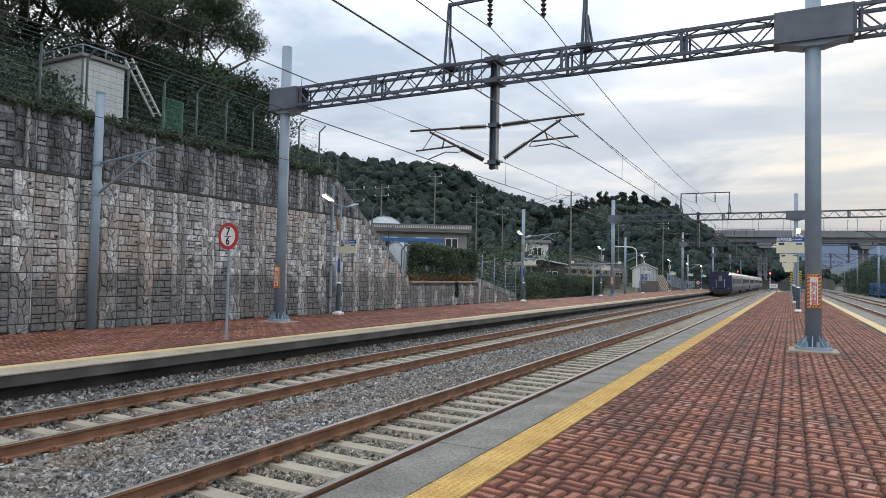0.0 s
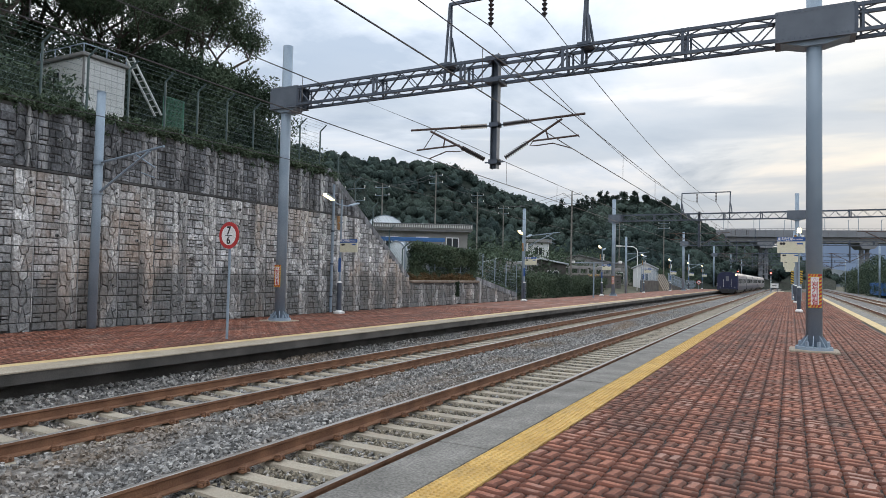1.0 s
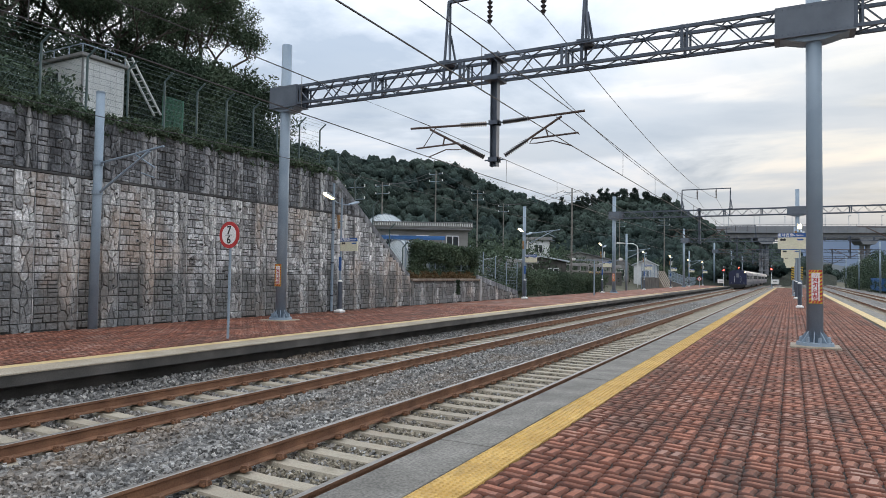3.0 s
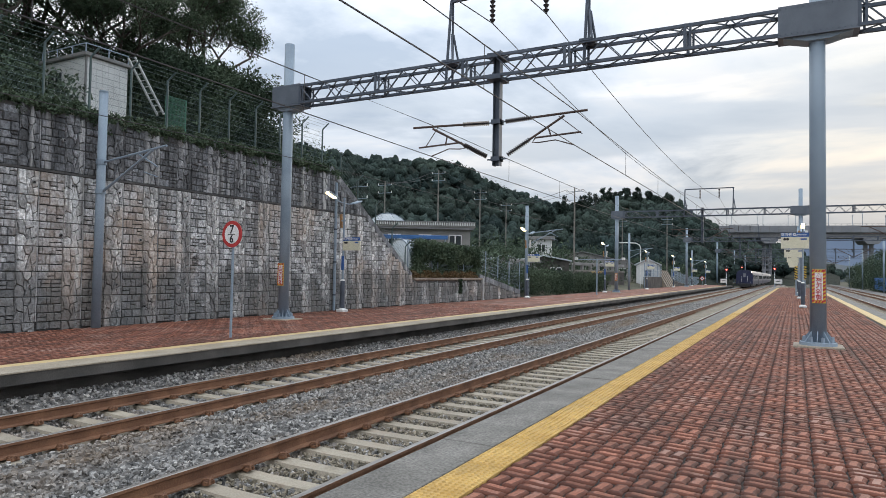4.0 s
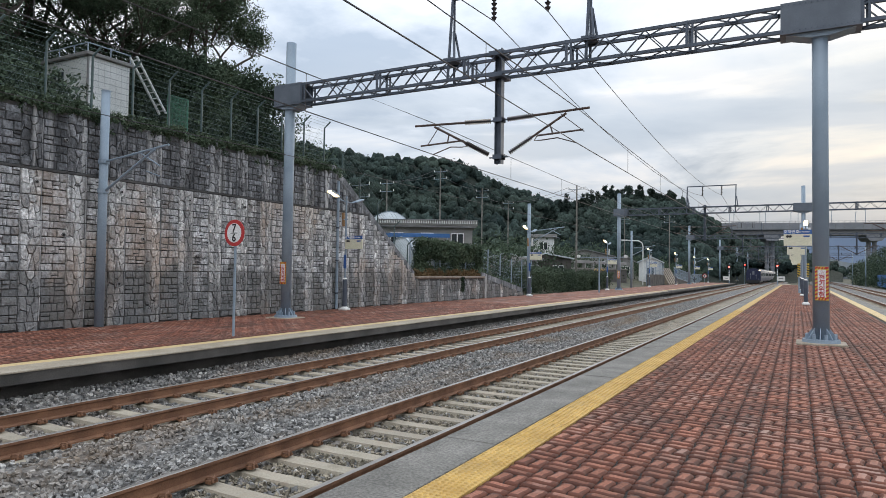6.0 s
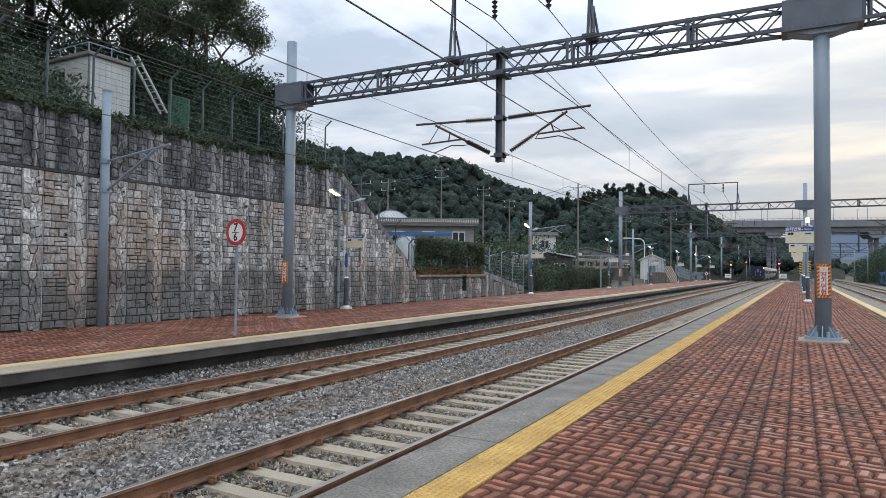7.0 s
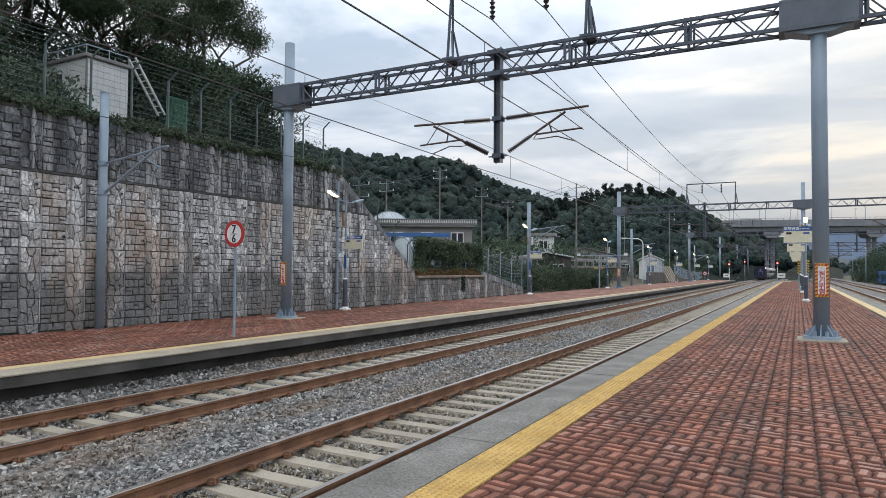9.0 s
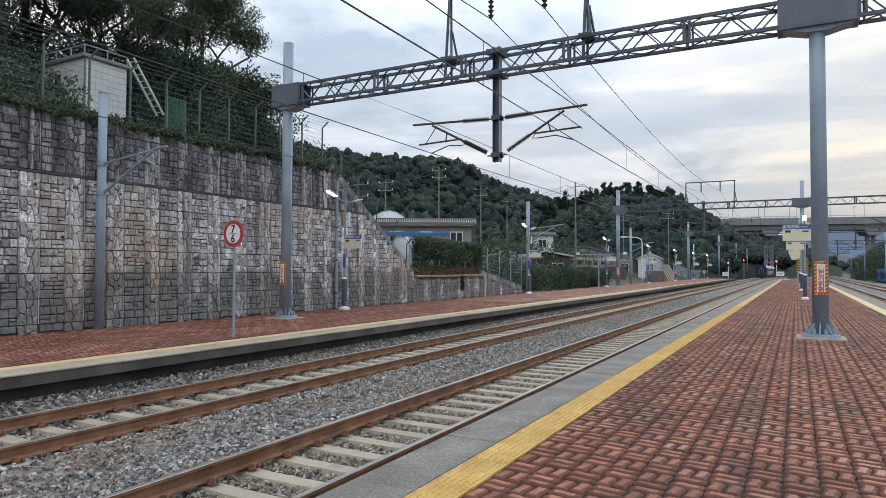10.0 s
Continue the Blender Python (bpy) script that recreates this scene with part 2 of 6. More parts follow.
M["wall_upper"] = material("wall_upper", placed=True, colours=[(0.125, 0.131, 0.141), (0.235, 0.242, 0.255)], scale=1.4, rough=0.9, bump=0.8, fine=14, spread=0.42, bump_dist=0.05, grit=0.5,
                           streaks=[((0.46, 0.46, 0.455), (1, 3.2, 0.12), 0.56, 0.66, 0.75), ((0.045, 0.047, 0.05), (1, 2.2, 0.18), 0.49, 0.62, 0.85)])
M["wall_upper_pale"] = material("wall_upper_pale", placed=True, colours=[(0.16, 0.166, 0.175), (0.29, 0.293, 0.302)], scale=1.4, rough=0.9, bump=0.8, fine=14, spread=0.42, bump_dist=0.05, grit=0.5,
                                streaks=[((0.54, 0.54, 0.53), (1, 3.2, 0.12), 0.54, 0.64, 0.8), ((0.045, 0.047, 0.05), (1, 2.2, 0.18), 0.49, 0.62, 0.85)])
M["wall_joint"] = material("wall_joint", [(0.05, 0.05, 0.05), (0.10, 0.098, 0.095)], 2, 0.95, 0.4, fine=30)
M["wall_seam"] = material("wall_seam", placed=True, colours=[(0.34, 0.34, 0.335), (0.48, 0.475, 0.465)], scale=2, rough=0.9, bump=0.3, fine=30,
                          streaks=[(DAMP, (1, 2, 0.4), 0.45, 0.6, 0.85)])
M["wall_brown"] = material("wall_brown", placed=True, colours=[(0.17, 0.13, 0.10), (0.30, 0.25, 0.20)], scale=1.5, rough=0.9, bump=0.5, fine=25, grit=0.6)
M["galvanised"] = material("galvanised", [(0.22, 0.285, 0.35), (0.29, 0.36, 0.43)], 1.5, 0.5, 0.05, metal=0.0, fine=90)
M["steel_dark"] = material("steel_dark", [(0.065, 0.08, 0.105), (0.11, 0.13, 0.165)], 2, 0.55, 0.08, metal=0.3, fine=80)
M["rust_steel"] = material("rust_steel", [(0.07, 0.05, 0.045), (0.13, 0.09, 0.075)], 5, 0.7, 0.15, metal=0.2)
M["insulator"] = material("insulator", [(0.03, 0.028, 0.03), (0.055, 0.045, 0.045)], 5, 0.4, 0.03)
M["wire"] = material("wire", [(0.05, 0.05, 0.055), (0.09, 0.085, 0.085)], 3, 0.6, 0, metal=0.3)
M["white_paint"] = material("white_paint", [(0.66, 0.66, 0.64), (0.8, 0.8, 0.78)], 4, 0.5, 0.05)
M["plain_white"] = material("plain_white", [(0.78, 0.78, 0.78), (0.82, 0.82, 0.82)], 4, 0.45, 0.0)
M["red"] = material("red", [(0.42, 0.03, 0.03), (0.52, 0.05, 0.05)], 4, 0.45, 0.0)
M["black"] = material("black", [(0.015, 0.015, 0.017), (0.03, 0.03, 0.033)], 6, 0.5, 0.03)
M["yellow_paint"] = material("yellow_paint", [(0.62, 0.42, 0.04), (0.72, 0.5, 0.07)], 6, 0.5, 0.03)
M["cream"] = material("cream", [(0.68, 0.66, 0.50), (0.75, 0.73, 0.58)], 3, 0.5, 0.02)
M["sign_blue"] = material("sign_blue", [(0.03, 0.10, 0.32), (0.045, 0.13, 0.38)], 3, 0.45, 0.02)
M["navy"] = material("navy", [(0.010, 0.014, 0.045), (0.018, 0.024, 0.07)], 1.5, 0.4, 0.03)
M["train_grey"] = material("train_grey", [(0.15, 0.15, 0.17), (0.21, 0.21, 0.23)], 1.5, 0.45, 0.03)
M["train_window"] = material("train_window", [(0.015, 0.017, 0.02), (0.03, 0.033, 0.04)], 1.5, 0.12, 0)
M["roof_grey"] = material("roof_grey", [(0.16, 0.16, 0.165), (0.24, 0.24, 0.245)], 1.5, 0.6, 0.1)
M["lamp_glow"] = material("lamp_glow", [(0.8, 0.7, 0.5), (0.9, 0.8, 0.6)], 3, 0.4, 0, emit=(1.0, 0.80, 0.42), strength=4.5)
M["red_glow"] = material("red_glow", [(0.8, 0.1, 0.05), (0.9, 0.15, 0.1)], 3, 0.4, 0, emit=(1.0, 0.05, 0.04), strength=16)
M["leaf"] = material("leaf", [(0.05, 0.08, 0.05), (0.12, 0.16, 0.10)], 1.0, 0.75, 0, spread=0.4, spec=0.2)
M["leaf_dark"] = material("leaf_dark", [(0.038, 0.06, 0.04), (0.088, 0.12, 0.075)], 0.5, 0.8, 0, spread=0.4, spec=0.15)
# far woods: a bluish haze tint is mixed into the leaf colour
M["leaf_far"] = material("leaf_far", [(0.026, 0.042, 0.040), (0.054, 0.074, 0.060)], 0.03, 0.95, 0.8, spread=0.35, fine=1.6, bump_dist=0.8, spec=0.1, grit=0.5, placed=True)
# near-black: the shade beneath the trees is put into this colour
M["shaded_floor"] = material("shaded_floor", [(0.010, 0.015, 0.012), (0.022, 0.03, 0.022)], 0.05, 0.95, 0.8, fine=1.0, bump_dist=0.8, spec=0.1, placed=True)
M["dry_leaf"] = material("dry_leaf", [(0.13, 0.085, 0.045), (0.22, 0.15, 0.08)], 1.0, 0.85, 0, spread=0.4, spec=0.1)
M["bark"] = material("bark", [(0.04, 0.033, 0.027), (0.09, 0.075, 0.06)], 4, 0.9, 0.5, stretch=(1, 1, 0.2))
M["shed_white"] = material("shed_white", [(0.62, 0.63, 0.62), (0.74, 0.75, 0.74)], 1.2, 0.6, 0.05)
M["green_mesh"] = material("green_mesh", [(0.05, 0.17, 0.11), (0.08, 0.24, 0.16)], 2, 0.6, 0)
M["tarp"] = material("tarp", [(0.50, 0.56, 0.60), (0.66, 0.71, 0.74)], 0.8, 0.6, 0.1)
M["blue_sheet"] = material("blue_sheet", [(0.03, 0.12, 0.33), (0.05, 0.17, 0.42)], 1.2, 0.5, 0.1)
M["plaster"] = material("plaster", [(0.19, 0.185, 0.18), (0.28, 0.275, 0.265)], 0.9, 0.8, 0.1)
M["glass"] = material("glass", [(0.02, 0.025, 0.03), (0.04, 0.045, 0.05)], 1, 0.08, 0)
M["far_concrete"] = material("far_concrete", [(0.20, 0.21, 0.23), (0.28, 0.29, 0.31)], 0.15, 0.85, 0.1)
M["copper"] = material("copper", [(0.24, 0.13, 0.05), (0.34, 0.19, 0.08)], 3, 0.5, 0.05)


# ---- mesh helpers ----
def link(name, bm, mats, parent=None, label="", smooth=False):
    """Links a bmesh as one mesh object."""
    me = bpy.data.meshes.new(name)
    if smooth:
        for f in bm.faces:
            f.smooth = True
    bm.to_mesh(me)
    bm.free()
    for m in mats if isinstance(mats, (list, tuple)) else [mats]:
        me.materials.append(m)
    ob = new(name, me)
    if parent:
        ob.parent = parent
    if label:
        ob["label"] = label
    return ob


def part(name, bm, mat, parent, label="", smooth=False):
    return link(name, bm, mat, parent, label, smooth)


def mesh_of(name, verts, faces, mats, smooth=False):
    me = bpy.data.meshes.new(name)
    me.from_pydata(verts, [], faces)
    for m in mats if isinstance(mats, (list, tuple)) else [mats]:
        me.materials.append(m)
    if smooth:
        me.shade_smooth()
    return me


def thing(name, label, category, at=(0, 0, 0), group="", rz=0):
    e = new(name)
    e.empty_display_size = 0.2
    e.matrix_basis = pose(*at, 0, 0, rz)
    return tagged(e, label, category, group)


def add_box(bm, lo, hi, bevel=0.0, index=0):
    c = [(a + b) / 2 for a, b in zip(lo, hi)]
    s = [abs(b - a) for a, b in zip(lo, hi)]
    r = bmesh.ops.create_cube(bm, size=1, matrix=Matrix.Translation(c) @ Matrix.Diagonal((*s, 1)))
    if bevel:
        edges = {e for v in r["verts"] for e in v.link_edges}
        bmesh.ops.bevel(bm, geom=list(edges), offset=bevel, segments=1, affect="EDGES")
    elif index:
        for v in r["verts"]:
            for f in v.link_faces:
                f.material_index = index
    return bm


def box(lo, hi, bevel=0.0):
    return add_box(bmesh.new(), lo, hi, bevel)


def add_rod(bm, a, b, r, r2=None, seg=8, cap=True):
    a, b = Vector(a), Vector(b)
    d = b - a
    q = d.to_track_quat("Z", "Y").to_matrix().to_4x4()
    bmesh.ops.create_cone(bm, cap_ends=cap, segments=seg, radius1=r, radius2=r if r2 is None else r2, depth=d.length,
                          matrix=Matrix.Translation((a + b) / 2) @ q)
    return bm


def rod(a, b, r, r2=None, seg=8):
    return add_rod(bmesh.new(), a, b, r, r2, seg)


def add_bar(bm, a, b, w, h):
    """A rectangular bar from a to b."""
    a, b = Vector(a), Vector(b)
    d = b - a
    q = d.to_track_quat("Z", "Y").to_matrix().to_4x4()
    bmesh.ops.create_cube(bm, size=1, matrix=Matrix.Translation((a + b) / 2) @ q @ Matrix.Diagonal((w, h, d.length, 1)))
    return bm


def add_tube(bm, pts, r, seg=6):
    """A bent tube of one piece through the points."""
    pts = [Vector(q) for q in pts]
    rings = []
    for i, q in enumerate(pts):
        d = (pts[min(i + 1, len(pts) - 1)] - pts[max(i - 1, 0)])
        if d.length < 1e-6:
            d = pts[i] - pts[i - 1]
        m = d.to_track_quat("Z", "Y").to_matrix()
        rings.append([bm.verts.new(q + m @ Vector((r * math.cos(k * 6.28318 / seg), r * math.sin(k * 6.28318 / seg), 0))) for k in range(seg)])
    for a, b in zip(rings, rings[1:]):
        best = min(range(seg), key=lambda o: (b[o].co - a[0].co).length)
        for k in range(seg):
            bm.faces.new((a[k], a[(k + 1) % seg], b[(k + 1 + best) % seg], b[(k + best) % seg]))
    bm.faces.new(rings[0][::-1]); bm.faces.new(rings[-1])
    return bm


def prism(profile, y0, y1):
    """A profile of (x, z) pairs drawn out along y."""
    bm = bmesh.new()
    n = len(profile)
    vs = [bm.verts.new((x, y, z)) for y in (y0, y1) for x, z in profile]
    for i in range(n):
        bm.faces.new((vs[i], vs[(i + 1) % n], vs[n + (i + 1) % n], vs[n + i]))
    bm.faces.new(vs[:n][::-1]); bm.faces.new(vs[n:])
    bmesh.ops.recalc_face_normals(bm, faces=bm.faces)
    return bm


def lettering(text, size, mat, parent, at, rx=90, ry=0, rz=0, name="lettering"):
    """Words as a flat mesh, centred."""
    cu = bpy.data.curves.new(name, "FONT")
    cu.body, cu.size, cu.align_x, cu.align_y, cu.extrude, cu.offset = text, size, "CENTER", "CENTER", 0.002, size * 0.022
    tmp = new("lettering_source", cu)
    me = bpy.data.meshes.new_from_object(tmp.evaluated_get(bpy.context.evaluated_depsgraph_get()))
    bpy.data.objects.remove(tmp)
    me.materials.clear()
    me.materials.append(mat)
    ob = new(name, me)
    ob.parent = parent
    ob.matrix_basis = pose(*at, rx, ry, rz)
    return ob


rng = np.random.default_rng(7)
rnd = random.Random(11)


# ---- ground ----
RAIL = -0.632                    # top of the rails
BED = RAIL - 0.30                # bottom of the sleeper cribs
NEAR, FAR = -4.763, -8.807       # track centres
TRACKS = [NEAR, FAR, 5.05, 9.10]
LEFT_TOP = -0.165                # top of the platform across the tracks
WALL_X = -16.2


def smooth(a, b, x):
    t = min(1, max(0, (x - a) / (b - a)))
    return t * t * (3 - 2 * t)


def wall_top(y):
    """Height of the retaining wall's top along the line."""
    if y < 20.7:
        return 5.4
    if y < 27.1:
        return 5.4 - (y - 20.7) * 4.3 / 6.4
    if y < 34.9:
        return 1.1
    if y < 41.2:
        return 1.1 - (y - 34.9) * 1.02 / 6.3
    return 0.08


def ground_z(x, y):
    if x > -16.35:
        z = -1.15
        if x > 16:
            z += 0.4 * smooth(16, 30, x)
        return z
    d = -16.35 - x
    base = wall_top(y) - 0.14 if y < 41.2 else -0.35
    k = smooth(20, 30, y)
    rise = min(0.30 * d, 3.2 + 0.05 * d) * (1 - k) + min(0.16 * d, 2.2 + 0.02 * d) * k
    return base + min(rise, 14) + 0.25 * noise.noise(Vector((x * 0.3, y * 0.3, 0)))


def build_ground():
    xs = sorted(set([-2500, -1200, -600, -300, -160, -100] + list(np.arange(-70, -24, 4.0)) + list(np.arange(-24, -16.3, 0.9)) + [-16.42, -16.34]
                    + list(np.arange(-16, 40, 4.0)) + [60, 100, 200, 500, 1200, 2500]))
    ys = sorted(set([-2500, -800, -300, -100, -40] + list(np.arange(-20, 50, 1.4)) + list(np.arange(50, 160, 6.0)) + [180, 220, 300, 420, 600, 1000, 1800, 4200]))
    verts = [(x, y, ground_z(x, y)) for y in ys for x in xs]
    n = len(xs)
    faces = [(j * n + i, j * n + i + 1, (j + 1) * n + i + 1, (j + 1) * n + i) for j in range(len(ys) - 1) for i in range(n - 1)]
    tagged(new("ground", mesh_of("ground", verts, faces, M["soil"])), "brown earth and rough grass beside the line", "ground", kind="structure")


build_ground()


def build_ballast():
    """The stone bed as a rolling sheet, banked down between the tracks, with single chips strewn over the part close by."""
    for name, x0, x1, centres in (("ballast_bed", -10.9, -2.55, (NEAR, FAR)), ("ballast_bed", 3.2, 13.5, (5.05, 9.10))):
        xs = np.arange(x0, x1 + 0.01, 0.16)
        ys = np.concatenate([np.arange(-6, 30, 0.16), np.arange(30, 120, 1.5), np.arange(120, 620, 10)])
        X, Y = np.meshgrid(xs, ys)
        dist = np.min([np.abs(X - c) for c in centres], axis=0)
        Z = BED + 0.02 + 0.10 * np.clip((dist - 0.8) / 0.25, 0, 1) - 0.10 * np.clip((dist - 1.5) / 0.6, 0, 1)
        Z = Z + 0.20 * np.clip((-9.75 - X) / 0.6, 0, 1)
        Z = Z + np.where(Y < 30, rng.normal(0, 0.018, X.shape), 0)
        verts = np.stack([X.ravel(), Y.ravel(), Z.ravel()], 1).tolist()
        n = len(xs)
        faces = [(j * n + i, j * n + i + 1, (j + 1) * n + i + 1, (j + 1) * n + i) for j in range(len(ys) - 1) for i in range(n - 1)]
        tagged(new(name, mesh_of(name, verts, faces, M["ballast"])), "grey crushed-stone track ballast, rust-stained near the rails", "ballast", kind="stuff")


build_ballast()


def chips(name, count, x0, x1, ys, size, height, mat):
    """Crushed stones: squashed blocks with uneven corners."""
    base = np.array([(sx, sy, sz) for sx in (-1, 1) for sy in (-1, 1) for sz in (-1, 1)], float) * 0.72
    tri = np.array([(0, 1, 3, 2), (4, 6, 7, 5), (0, 4, 5, 1), (2, 3, 7, 6), (0, 2, 6, 4), (1, 5, 7, 3)])
    x = rng.uniform(x0, x1, count) if np.isscalar(x0) else x0
    y = ys
    s = rng.uniform(0.55, 1.25, (count, 1, 3)) * size * rng.uniform(0.7, 1.3, (count, 1, 1))
    v = base[None] * s + rng.normal(0, size * 0.26, (count, 8, 3))
    a = rng.uniform(0, 6.28, count); b = rng.uniform(-1.2, 1.2, count)
    ca, sa, cb, sb = np.cos(a), np.sin(a), np.cos(b), np.sin(b)
    vx, vz = v[..., 0] * cb[:, None] - v[..., 2] * sb[:, None], v[..., 0] * sb[:, None] + v[..., 2] * cb[:, None]
    vx, vy = vx * ca[:, None] - v[..., 1] * sa[:, None], vx * sa[:, None] + v[..., 1] * ca[:, None]
    z = np.array([height(p, q) for p, q in zip(x, y)]) + rng.uniform(-0.01, 0.025, count)
    v = np.stack([vx + x[:, None], vy + y[:, None], vz + z[:, None]], 2).reshape(-1, 3)
    f = (tri[None] + 8 * np.arange(count)[:, None, None]).reshape(-1, 4)
    return new(name, mesh_of(name, v.tolist(), f.tolist(), mat))


def bed_height(x, y):
    d = min(abs(x - NEAR), abs(x - FAR))
    on_sleeper = d < 1.0 and abs((y + 7.15) / 0.575 - round((y + 7.15) / 0.575)) < 0.25
    return BED + 0.03 + 0.10 * min(1, max(0, (d - 0.8) / 0.25)) - 0.10 * min(1, max(0, (d - 1.5) / 0.6)) + 0.20 * min(1, max(0, (-9.75 - x) / 0.6)) - (0.15 if on_sleeper else 0)


COUNT = 96000
tagged(chips("ballast_stones", COUNT, -10.6, -2.7, -2.5 + 62 * rng.random(COUNT) ** 1.55, 0.025, bed_height, M["stone_chip"]),
       "angular grey and brown crushed stones of the track bed", "ballast", kind="stuff")
COUNT = 20000
tagged(chips("crib_stones", COUNT, NEAR - 0.68, NEAR + 0.68, -2.5 + 40 * rng.random(COUNT) ** 1.4, 0.022, lambda x, y: bed_height(x, y) + 0.015, M["crib_chip"]),
       "brown iron-dusted stones between the near sleepers", "ballast", kind="stuff")


# ---- tracks ----
def rail_profile(x):
    h, z = 0.174, RAIL
    half = [(0.036, z - 0.004), (0.036, z - 0.036), (0.010, z - 0.05), (0.009, z - h + 0.035), (0.072, z - h + 0.018), (0.072, z - h)]
    top = [(-0.026, z), (0.026, z)]
    return [(x + a, b) for a, b in top + half] + [(x - a, b) for a, b in reversed(half)]


def build_track(centre, label, far_end):
    t = thing("railway_track", label, "railway track", (0, 0, 0), "tracks")
    for s in (-1, 1):
        bm = prism(rail_profile(centre + s * 0.7525), -8, far_end)
        for f in bm.faces:
            if f.normal.z > 0.9 and f.calc_center_median().z > RAIL - 0.01:
                f.material_index = 1
        part("rail", bm, [M["rail_rust"], M["rail_head"]], t, "brown rusted steel rail with a bright worn head")
    # sleepers: concrete, tapered sides, lower in the middle
    bm = bmesh.new()
    prof = [(-1.22, 0.0), (-0.42, -0.03), (0.42, -0.03), (1.22, 0.0)]
    z = RAIL - 0.19
    vs = []
    for x, dz in prof:
        vs.append([bm.verts.new((x, w, z + dz + (0 if abs(w) < 0.12 else -0.12))) for w in (-0.15, -0.105, 0.105, 0.15)])
    for a, b in zip(vs, vs[1:]):
        for i in range(3):
            bm.faces.new((a[i], b[i], b[i + 1], a[i + 1]))
    for row in (vs[0], vs[-1]):
        bm.faces.new(row)
    bmesh.ops.recalc_face_normals(bm, faces=bm.faces)
    me = bpy.data.meshes.new("sleeper")
    bm.to_mesh(me); bm.free()
    me.materials.append(M["sleeper"])
    near = centre in (NEAR, FAR)
    first = []
    for i in range(140 if near else 60):
        y = -7.15 + i * 0.575 if near else 40 + i * 0.575
        o = new("sleeper", me)
        o.parent = t
        o.location = (centre + rnd.uniform(-0.012, 0.012), y, rnd.uniform(-0.006, 0.004))
        o.rotation_euler = (0, 0, rnd.uniform(-0.008, 0.008))
        first.append(y)
    bm = bmesh.new()
    y = first[-1] + 0.6
    while y < 170:
        add_box(bm, (centre - 1.22, y - 0.12, z - 0.1), (centre + 1.22, y + 0.12, z - 0.01))
        y += 0.6
    ob = part("far_sleepers", bm, M["sleeper"], t)
    ob["kind"] = "stuff"
    # spring clips on either side of each rail
    if near:
        bm = bmesh.new()
        add_box(bm, (-0.035, -0.055, -0.005), (0.035, 0.055, 0.03))
        for s in (-1, 1):
            add_tube(bm, [(-0.035, s * 0.055, 0.03), (-0.02, s * 0.05, 0.06), (0.045, -s * 0.02, 0.05), (0.055, -s * 0.03, 0.01)], 0.012, 5)
        clip = bpy.data.meshes.new("rail_clip"); bm.to_mesh(clip); bm.free(); clip.materials.append(M["rail_rust"])
        for y in first[15:88]:
            for s in (-1, 1):
                for k in (-1, 1):
                    o = new("rail_clip", clip)
                    o.parent = t
                    o.location = (centre + s * 0.7525 + k * 0.105, y, z)
                    o.rotation_euler = (0, 0, 0 if k > 0 else math.pi)


build_track(NEAR, "rusty steel rails on pale concrete sleepers beside the island platform", 520)
build_track(FAR, "rusty steel rails on concrete sleepers along the wall platform", 520)
build_track(5.05, "rusty steel rails on concrete sleepers behind the island platform", 520)
build_track(9.10, "rusty outer rails on concrete sleepers beyond the island", 520)


# ---- platforms ----
P0, P1 = -2.665, 3.34
STRIP = -2.19                    # where the tactile strip begins
island = link("platform_island", prism([(P0 + 0.22, -1.2), (P0 + 0.22, -0.20), (P0, -0.20), (P0, -0.012), (P0 + 0.012, 0), (STRIP - 0.01, 0), (STRIP - 0.01, -0.06), (P1 - 0.5, -0.06), (P1 - 0.5, 0),
                                         (P1 - 0.012, 0), (P1, -0.012), (P1, -0.20), (P1 - 0.22, -0.20), (P1 - 0.22, -1.2)], -9, 112), M["concrete"])
tagged(island, "grey concrete island platform with weathered edge slabs", "platform", kind="structure")
link("platform_ramp", prism([(P0, -0.6), (P0, 0), (-1.0, 0), (-1.0, -0.6)], 112, 122), M["concrete_pale"])
tagged(bpy.data.objects["platform_ramp"], "pale concrete end of the island platform", "platform", kind="structure")
L0, L1 = -16.15, -10.2
T = LEFT_TOP
# dark concrete body: a dirty lip face, and the recess's shade in the colour
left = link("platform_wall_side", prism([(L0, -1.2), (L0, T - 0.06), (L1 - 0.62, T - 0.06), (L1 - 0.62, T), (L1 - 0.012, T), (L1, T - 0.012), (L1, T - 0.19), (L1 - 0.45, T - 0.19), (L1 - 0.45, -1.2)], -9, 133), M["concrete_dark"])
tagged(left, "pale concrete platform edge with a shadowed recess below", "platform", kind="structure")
far_paving = link("paving_far", box((STRIP + 0.31, 30, -0.08), (P1 - 0.5 - 0.36, 111.9, -0.02)), M["paver"])
tagged(far_paving, "worn red clay pavers on the island platform", "paving", kind="structure")
link("paving_bed", box((STRIP, -8.9, -0.1), (P1 - 0.5, 30, -0.02)), M["joint"])
tagged(bpy.data.objects["paving_bed"], "dark sandy bed between the pavers", "paving", kind="structure")
left_paving = link("paving_wall_side", box((L0 + 0.02, -8.9, T - 0.1), (L1 - 0.92, 132.9, T - 0.004)), M["paver_pale"])
tagged(left_paving, "red clay paving before the retaining wall", "paving", kind="structure")


def tactile_strip(name, x0, x1, z, y0, y1, label, dots):
    strip = link(name, box((x0, y0, z - 0.07), (x1, y1, z + 0.001)), M["tactile"] if dots else M["tactile_faded"])
    tagged(strip, label, "tactile paving", kind="structure")
    return strip


